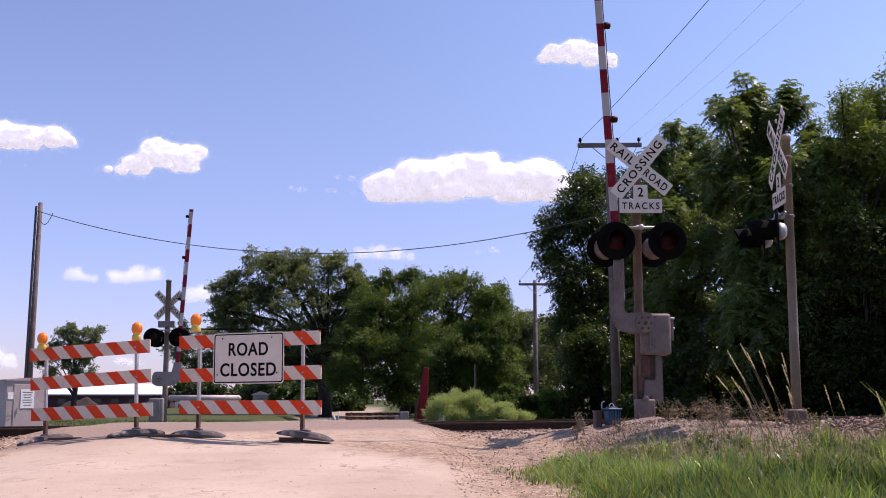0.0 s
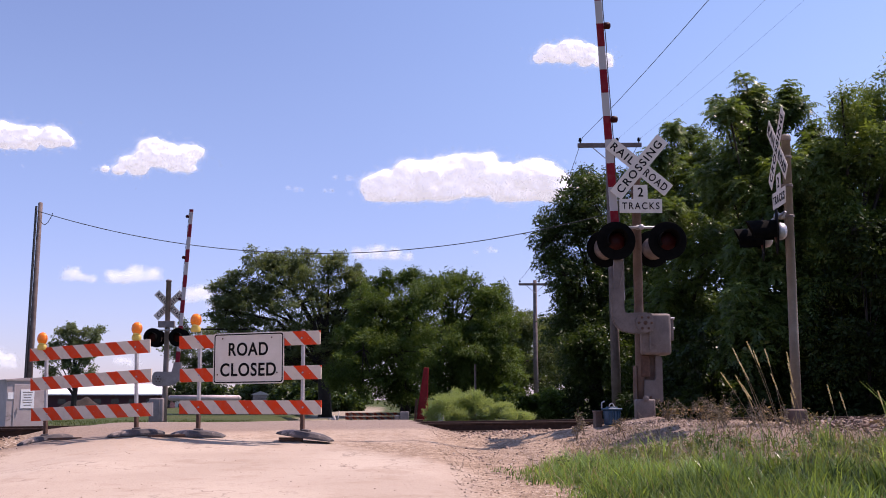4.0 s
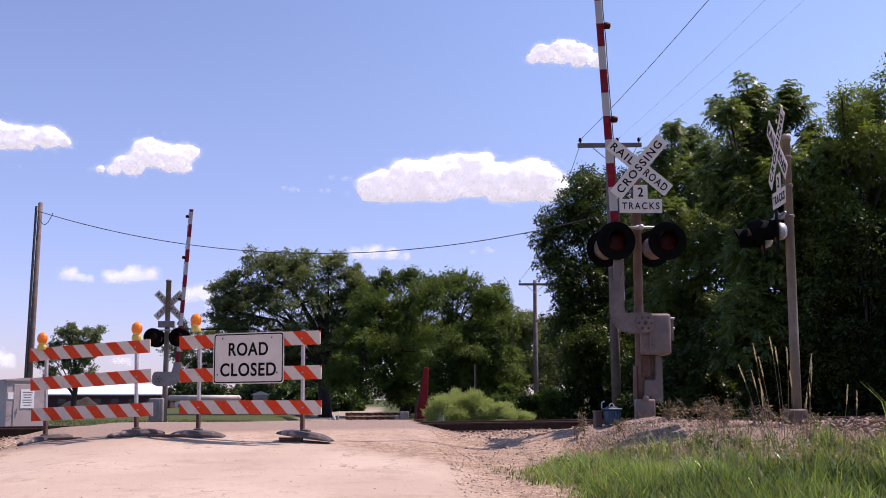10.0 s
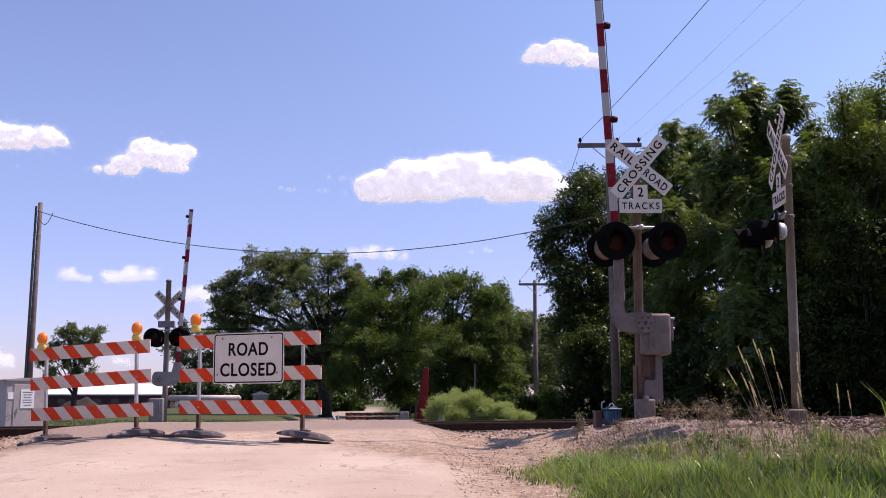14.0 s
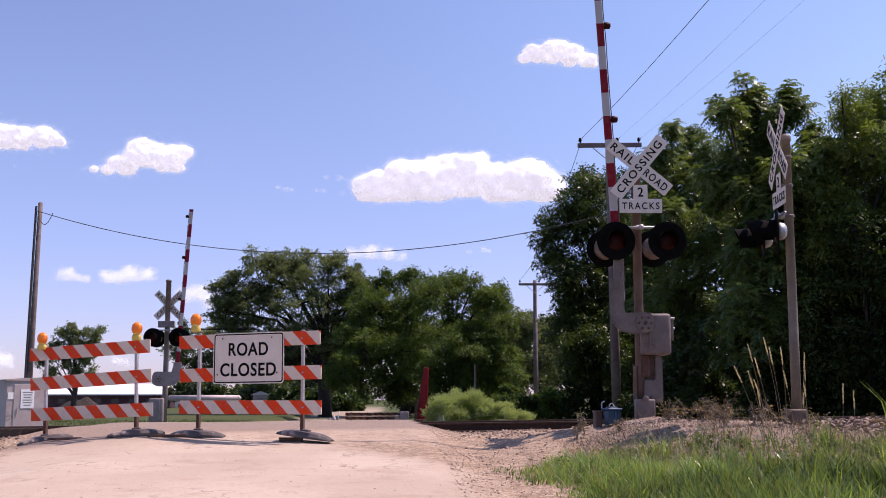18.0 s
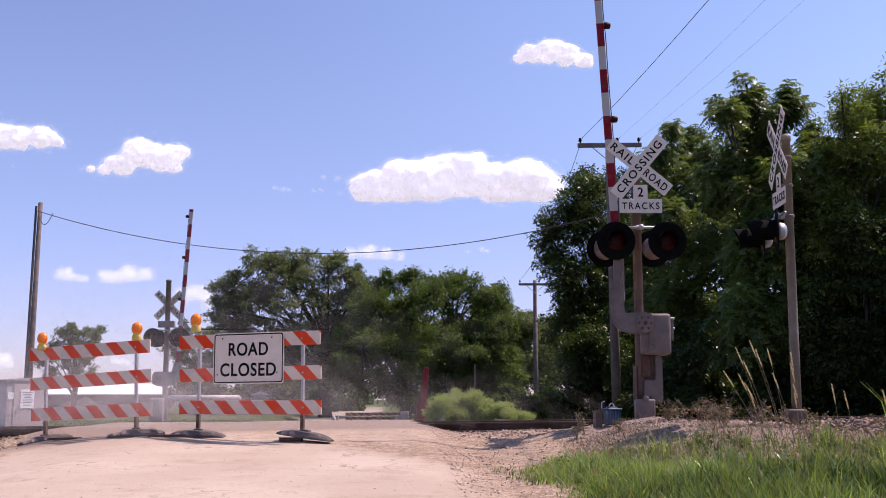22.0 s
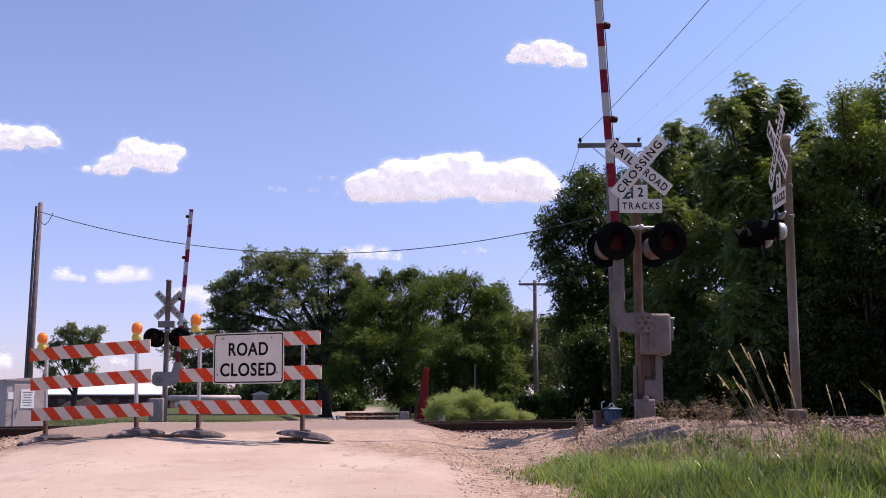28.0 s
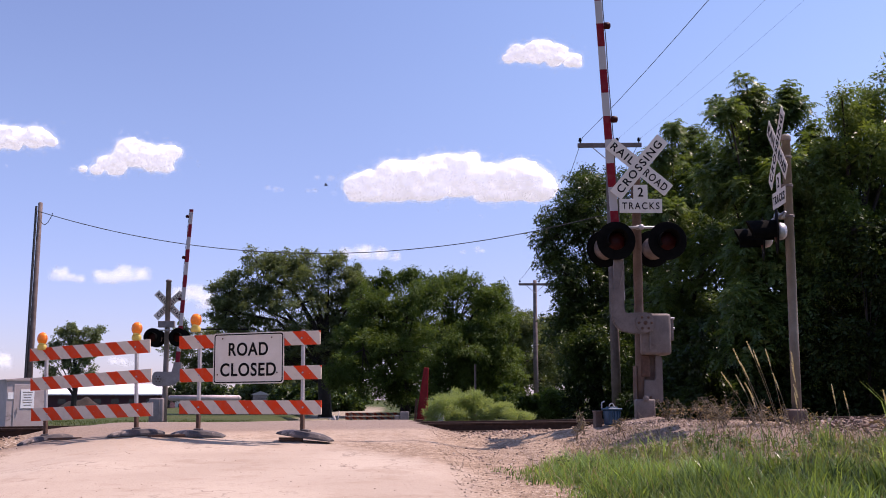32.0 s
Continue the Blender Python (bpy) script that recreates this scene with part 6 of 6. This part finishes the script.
def earth_mound():
    rng = np.random.default_rng(5)
    x0, y0 = -33.0, 100.0
    xs, ys = np.meshgrid(np.linspace(-3.6, 3.6, 40), np.linspace(-2.5, 2.5, 26))
    hh = 1.15 * np.exp(-((xs / 1.9) ** 2 + (ys / 1.3) ** 2)) * (1 + 0.2 * np.sin(xs * 3.1) * np.cos(ys * 2.7)) + rng.normal(0, 0.03, xs.shape)
    i = np.arange(xs.size).reshape(xs.shape)
    f = np.stack([i[:-1, :-1], i[:-1, 1:], i[1:, 1:], i[1:, :-1]], -1).reshape(-1, 4)
    o = sheet("earth_mound", np.stack([xs + x0, ys + y0, hh - 0.06 + height(xs + x0, ys + y0)], -1).reshape(-1, 3), f, EARTH)
    o.data.shade_smooth()
    tagged(o, "heap of bare brown earth in the field", "earth mound")


def shed():
    t = thing("shed", pose(-18.7, 112, zg(-18.7, 112), 0, 0, 8), "small grey metal shed far off in the field", "shed")
    bm = bmesh.new()
    box(bm, (0, 0, 0.75), (1.5, 1.8, 1.5), 0.02)
    part("wall", bm, CASE_PALE, t)
    bm = bmesh.new()
    slab(bm, [(-0.9, 1.48), (0.9, 1.48), (0.9, 1.54), (0, 1.85), (-0.9, 1.54)], 2.0, Matrix.Translation((0, -1.0, 0)))
    part("roof", bm, GALV, t)
    bm = bmesh.new()
    box(bm, (0.1, -0.91, 0.6), (0.7, 0.03, 1.2), 0.01)
    part("door", bm, MAST_GREY, t)


barn()
house()
shed()
earth_mound()


def ground_strip(x, y, length, turn):
    bm = bmesh.new()
    box(bm, (0, 0, 0.02), (length, 0.09, 0.035), 0.005)
    o = part("dark_strip", bm, RUST)
    o.matrix_basis = pose(x, y, zg(x, y), 0, -1, turn)
    tagged(o, "thin dark strip on the gravel by a barricade", "bar", "bars on the road")


ground_strip(-5.85, 17.0, 0.5, 12)
ground_strip(-4.15, 16.5, 0.55, 6)


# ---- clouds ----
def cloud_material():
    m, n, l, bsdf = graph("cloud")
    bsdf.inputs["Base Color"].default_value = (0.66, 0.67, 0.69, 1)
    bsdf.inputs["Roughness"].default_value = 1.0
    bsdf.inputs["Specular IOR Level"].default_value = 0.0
    # emission stands in for sunlight scattered inside the cloud
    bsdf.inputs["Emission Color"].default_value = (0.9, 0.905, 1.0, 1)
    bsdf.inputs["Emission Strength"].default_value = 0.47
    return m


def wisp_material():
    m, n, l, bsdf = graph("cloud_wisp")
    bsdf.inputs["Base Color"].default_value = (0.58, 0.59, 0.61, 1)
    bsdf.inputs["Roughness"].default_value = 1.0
    # wisps glow too, in place of scattered sunlight
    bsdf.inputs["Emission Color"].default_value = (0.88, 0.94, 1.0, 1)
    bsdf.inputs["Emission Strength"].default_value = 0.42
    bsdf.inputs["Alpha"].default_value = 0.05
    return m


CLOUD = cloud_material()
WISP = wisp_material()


def discs(t, rng, pos, s):
    """Nearly clear flakes of vapour at the given places."""
    n = len(pos)
    a, b = rng.normal(size=(2, n, 3))
    a /= np.linalg.norm(a, axis=1)[:, None]
    b -= (a * b).sum(1)[:, None] * a
    b /= np.linalg.norm(b, axis=1)[:, None]
    ring = [pos + s * (a * math.cos(k * math.pi / 3) + b * math.sin(k * math.pi / 3)) for k in range(6)]
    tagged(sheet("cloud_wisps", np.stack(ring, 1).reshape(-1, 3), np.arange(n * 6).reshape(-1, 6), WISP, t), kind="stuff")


def fluff(t, rng, vs, lobes, wisps):
    """Faint wisps round a cloud, thinning outwards."""
    size = np.mean([r for _, _, r in lobes])
    loose = 0.07 if size > 34 else 0.13
    pos = vs[rng.integers(0, len(vs), wisps)]
    pos = pos + rng.normal(size=(wisps, 3)) * np.array([1.4, 1, 0.8]) * size * rng.exponential(loose, wisps)[:, None]
    discs(t, rng, pos, size * rng.uniform(0.05, 0.17, wisps)[:, None] * (1.0 if size > 34 else 1.4))


def cloud(base, lobes, seed, wisps=5000):
    """A cumulus: billowed lobes on a flat foot, with a fringe of fine shreds."""
    rng = np.random.default_rng(seed)
    t = thing("cloud", pose(*base), "small white cumulus cloud with a ragged edge", "cloud", "fair weather clouds", "stuff")
    if np.mean([r for _, _, r in lobes]) < 19 or base[1] > 3500:
        # a small one is all veil: soft puffs that thin out towards the edge
        pos, s = [], []
        for x, z, r in lobes:
            for px, pz, pr in [(x, z, r)] + [(x + r * rng.uniform(-0.8, 0.8), z + r * rng.uniform(0.0, 0.75), r * rng.uniform(0.3, 0.55)) for _ in range(6)]:
                k = int((500 if r > 19 else 340 if r > 14 else 115) * (pr / r) ** 1.2)
                p = np.clip(rng.normal(size=(k, 3)), -1.9, 1.9) * np.array([0.6, 0.5, 0.5]) * pr + np.array([px, 0, pz])
                p[:, 2] = np.maximum(p[:, 2], z - 0.55 * r + rng.normal(0, 0.08 * r, k))
                pos.append(p)
                s.append(pr * rng.uniform(0.12, 0.36, k))
        discs(t, rng, np.concatenate(pos), np.concatenate(s)[:, None])
        return t
    vs, fs, n = [], [], 0
    floor = min(z - 0.72 * r for _, z, r in lobes)
    puffs = [(x, 0.0, z, r) for x, z, r in lobes]
    for x, z, r in lobes:
        for _ in range(9):
            w = rng.normal(size=3)
            w /= np.linalg.norm(w)
            k = rng.uniform(0.6, 0.9)
            puffs.append((x + w[0] * r * k * 1.15, w[1] * r * k, z + abs(w[2]) ** 0.8 * np.sign(w[2] + 0.4) * r * k * 0.7, r * rng.uniform(0.25, 0.55)))
    for x, y, z, r in puffs:
        proto = bmesh.new()
        bmesh.ops.create_icosphere(proto, subdivisions=4 if r > 18 else 3, radius=1.0)
        bv = np.array([v.co[:] for v in proto.verts])
        bf = np.array([[v.index for v in f.verts] for f in proto.faces])
        proto.free()
        o = Vector((x * 0.05 + seed, y * 0.05, z * 0.05))
        lump = np.array([1 + 0.38 * noise.fractal(Vector(v) * 1.5 + o, 0.8, 2.0, 5) for v in bv])[:, None]
        p = bv * lump * r * np.array([1.1, 1, 0.8]) + np.array([x, y, z])
        p[:, 2] = np.where(p[:, 2] < floor, floor + (p[:, 2] - floor) * 0.12, p[:, 2])
        vs.append(p)
        fs.append(bf + n)
        n += len(bv)
    size = np.mean([r for _, _, r in lobes])
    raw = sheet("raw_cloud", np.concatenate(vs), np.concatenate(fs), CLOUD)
    mod = raw.modifiers.new("join", "REMESH")
    mod.mode, mod.voxel_size, mod.use_smooth_shade = "VOXEL", 0.095 * size, True
    soft = raw.modifiers.new("soften", "SMOOTH")
    soft.factor, soft.iterations = 0.5, 6 if size > 34 else 12
    me = bpy.data.meshes.new_from_object(raw.evaluated_get(bpy.context.evaluated_depsgraph_get()))
    bpy.data.objects.remove(raw)
    me.shade_smooth()
    c = new("cloud_body", me)
    c.parent = t
    tagged(c, kind="stuff")
    vs = np.empty(len(me.vertices) * 3, np.float32)
    me.vertices.foreach_get("co", vs)
    vs = vs.reshape(-1, 3)
    fluff(t, rng, vs, lobes, wisps)
    return t


CLOUDS = []
for base, lobes, drift in (
    ((-188, 3000, 596), [(13, -4, 46), (50, 0, 52), (127, 14, 66), (215, 24, 70), (295, 34, 70), (375, 10, 68), (455, 16, 68), (503, 0, 52)], -54),
    ((-786, 2600, 561), [(-34, 0, 9), (0, -2, 15), (41, 10, 27), (88, 40, 38), (116, 34, 34), (150, 20, 34), (176, 40, 24)], -62),
    ((-1076, 2600, 645), [(0, 0, 36), (56, -4, 33), (119, -4, 30), (158, -15, 15), (-97, -7, 44)], -46),
    ((212, 2200, 711), [(0, 0, 12), (27, 12, 22), (63, 16, 27), (99, 8, 24), (134, -4, 17)], -74),
    ((-1236, 3600, 412), [(0, 2, 27), (40, -8, 15), (67, -12, 15), (142, -6, 25), (217, 2, 31), (274, 2, 25), (180, -10, 25)], -45),
    ((-837, 3600, 342), [(0, 0, 30), (47, 9, 30), (95, -19, 34), (152, -38, 30)], -40),
    ((-273, 3600, 485), [(0, 0, 23), (57, 2, 28), (114, -2, 24), (161, -11, 16)], -48),
    ((-457, 3200, 632), [(0, 0, 8), (26, -5, 10), (43, -7, 6)], -70),
    ((-347, 3200, 623), [(0, 0, 7), (20, 0, 8)], -58),
    ((-317, 3200, 663), [(0, 0, 8), (41, -2, 10)], -62),
    ((109, 3400, 463), [(0, 0, 8), (48, 7, 12), (63, 5, 9)], -46),
    ((564, 2600, 614), [(0, 0, 13), (-28, -9, 11)], 0),
    ((-1129, 3800, 133), [(0, 0, 16), (34, -4, 18), (70, -6, 12)], -20),
    ((-1568, 3800, 143), [(0, 0, 36), (50, -10, 28), (71, -29, 14)], -20),
):
    CLOUDS.append((cloud(base, lobes, len(CLOUDS) + 100, 1700 * len(lobes)), base, drift))


# ---- drifting dust and insects ----
def dust_material():
    """Flakes of airborne dust, each nearly clear."""
    m, n, l, bsdf = graph("road_dust")
    bsdf.inputs["Base Color"].default_value = (0.98, 0.92, 0.89, 1)
    bsdf.inputs["Roughness"].default_value = 1.0
    bsdf.inputs["Specular IOR Level"].default_value = 0.0
    tr = n.new("ShaderNodeBsdfTranslucent")
    tr.inputs["Color"].default_value = (0.98, 0.92, 0.89, 1)
    mx, veil = n.new("ShaderNodeMixShader"), n.new("ShaderNodeMixShader")
    clear = n.new("ShaderNodeBsdfTransparent")
    mx.inputs[0].default_value, veil.inputs[0].default_value = 0.5, 0.0054
    l.new(bsdf.outputs[0], mx.inputs[1])
    l.new(tr.outputs[0], mx.inputs[2])
    l.new(clear.outputs[0], veil.inputs[1])
    l.new(mx.outputs[0], veil.inputs[2])
    l.new(veil.outputs[0], n["Material Output"].inputs[0])
    return m


DUST = dust_material()


def dust_cloud(seed, count, spread):
    """A veil of fine road dust: faint flakes, thinning outwards."""
    rng = np.random.default_rng(seed)
    k = 30
    cs = rng.normal(size=(k, 3)) * np.array(spread)
    pos = cs[rng.integers(0, k, count)] + rng.normal(size=(count, 3)) * np.array(spread) * 0.6
    pos[:, 2] = np.abs(pos[:, 2]) + 0.1
    a, b = rng.normal(size=(2, count, 3))
    a /= np.linalg.norm(a, axis=1)[:, None]
    b -= (a * b).sum(1)[:, None] * a
    b /= np.linalg.norm(b, axis=1)[:, None]
    s = rng.uniform(0.1, 0.4, count)[:, None]
    ring = [pos + s * (a * math.cos(k * math.pi / 4) + b * math.sin(k * math.pi / 4)) for k in range(8)]
    o = sheet("dust_cloud", np.stack(ring, 1).reshape(-1, 3), np.arange(count * 8).reshape(-1, 8), DUST)
    return tagged(o, "thin pinkish veil of road dust drifting on the wind", "dust", kind="stuff")


DUSTS = [dust_cloud(1, 2400, (2.4, 1.0, 0.5)), dust_cloud(2, 2600, (2.8, 1.3, 1.1))]


def insect():
    t = thing("flying_insect", pose(0, -3, 1.0), "small dark insect in flight", "insect", "flying insects")
    bm = bmesh.new()
    ball(bm, (0, 0, 0), 0.004, 2, (2.2, 1, 1))
    part("insect_body", bm, BLACK, t, "", True)
    for s in (-1, 1):
        bm = bmesh.new()
        slab(bm, [(-0.003, 0.0), (0.004, 0.0), (0.002, 0.011), (-0.004, 0.01)], 0.0003, pose(0, s * 0.003, 0, -s * 55))
        part("wing", bm, WIRE, t)
    return t


INSECTS = [insect(), insect()]


# ---- things that move ----
def sway(t, phase, size):
    return size * (0.5 * math.sin(1.7 * t + phase) + 0.35 * math.sin(2.9 * t + 1.7 * phase) + 0.25 * math.sin(0.6 * t + 0.5 * phase))


# the wind over the clip: seconds, degrees of lean
WIND = ((0, -10), (1, -11), (2, -14), (3, -10), (6, 2), (7, -7), (8, -3), (9, -3), (10, 10), (11, 2), (12, 0), (13, 2), (14, 0), (17, 0), (18, 6), (19, 4), (20, 3), (21, -6), (22, -4), (23, 1), (24, -6), (25, 1), (27.6, -10), (28, -7), (29, 1), (30, -2), (31, 0), (32, -4))


def gust(t):
    return float(np.interp(t, [w[0] for w in WIND], [w[1] for w in WIND]))


def motions():
    for c, (x, y, z), drift in CLOUDS:
        walk(c, [(0.0, pose(x, y, z)), (32.0, pose(x + drift, y, z))])
    for k, (s, lean) in enumerate(STALKS):
        x, y, z = s.matrix_basis.translation
        walk(s, [(0.25 * i, pose(x, y, z, sway(0.25 * i, k + 2, 1.5), lean + gust(0.25 * i) + sway(0.25 * i, 0.25 * k, 2.0), 0)) for i in range(129)])
    for k, w in enumerate(WEEDS):
        x, y, z = w.matrix_basis.translation
        walk(w, [(0.5 * i, pose(x, y, z, 0, 0.4 * gust(0.5 * i) + sway(0.5 * i, 0.4 * k, 2.0), 0)) for i in range(65)])
    # dust blown in from the road's left, across the crossing, where it settles
    walk(DUSTS[0], [(0.0, pose(-17, 12.5, -0.5)), (16.5, pose(-15, 13.5, -0.4)), (19.0, pose(-9.6, 15.3, -0.3)), (21.0, pose(-6.4, 16.5, -0.2)), (22.5, pose(-4.6, 17.5, 0.0)), (24.3, pose(-3.2, 19.5, -0.8)), (25.9, pose(-2.4, 21, -3.0)), (28.0, pose(-2, 22, -5.5)), (32.0, pose(-2, 22, -6))])
    walk(DUSTS[1], [(0.0, pose(-20, 12.5, -0.5)), (17.5, pose(-16.5, 14, -0.3)), (20.0, pose(-9.5, 16.5, -0.2)), (21.5, pose(-6.2, 18.5, 0.1)), (23.0, pose(-4.0, 21, 0.2)), (24.5, pose(-2.6, 24, -1.1)), (26.0, pose(-1.6, 26, -4.4)), (28.0, pose(-1.4, 27, -7)), (32.0, pose(-1.4, 27, -7.5))])
    walk(INSECTS[0], [(0.0, pose(1.6, -2.0, 1.2)), (5.8, pose(0.9, 1.5, 2.4)), (6.0, pose(0.05, 2.2, 1.25)), (6.2, pose(-0.83, 2.3, 0.83)), (6.5, pose(-1.8, 1.2, 1.0)), (12.6, pose(-3.5, 5.0, 4.0)), (13.0, pose(-1.2, 5.0, 1.85)), (13.4, pose(0.6, 4.0, 3.2)), (29.0, pose(-2.6, 4.0, 3.0)), (29.5, pose(-0.95, 5.0, 2.0)), (30.0, pose(1.2, 4.0, 3.2)), (32.0, pose(2.0, -1.0, 2.0))])
    walk(INSECTS[1], [(0.0, pose(-3.0, -2.0, 1.2)), (22.2, pose(3.2, 5.0, 3.0)), (22.5, pose(2.0, 5.0, 2.3)), (22.8, pose(1.2, 5.0, 3.4)), (31.2, pose(-3.0, 5.0, 3.0)), (31.6, pose(-1.7, 5.0, 1.9)), (32.0, pose(-0.55, 5.0, 1.42))])
    for k, c in enumerate(CROWNS):
        walk(c, [(0.5 * i, pose(0, 0, 0, sway(0.5 * i, k + 1, 0.15), sway(0.5 * i, k, 0.25), 0)) for i in range(65)])


motions()
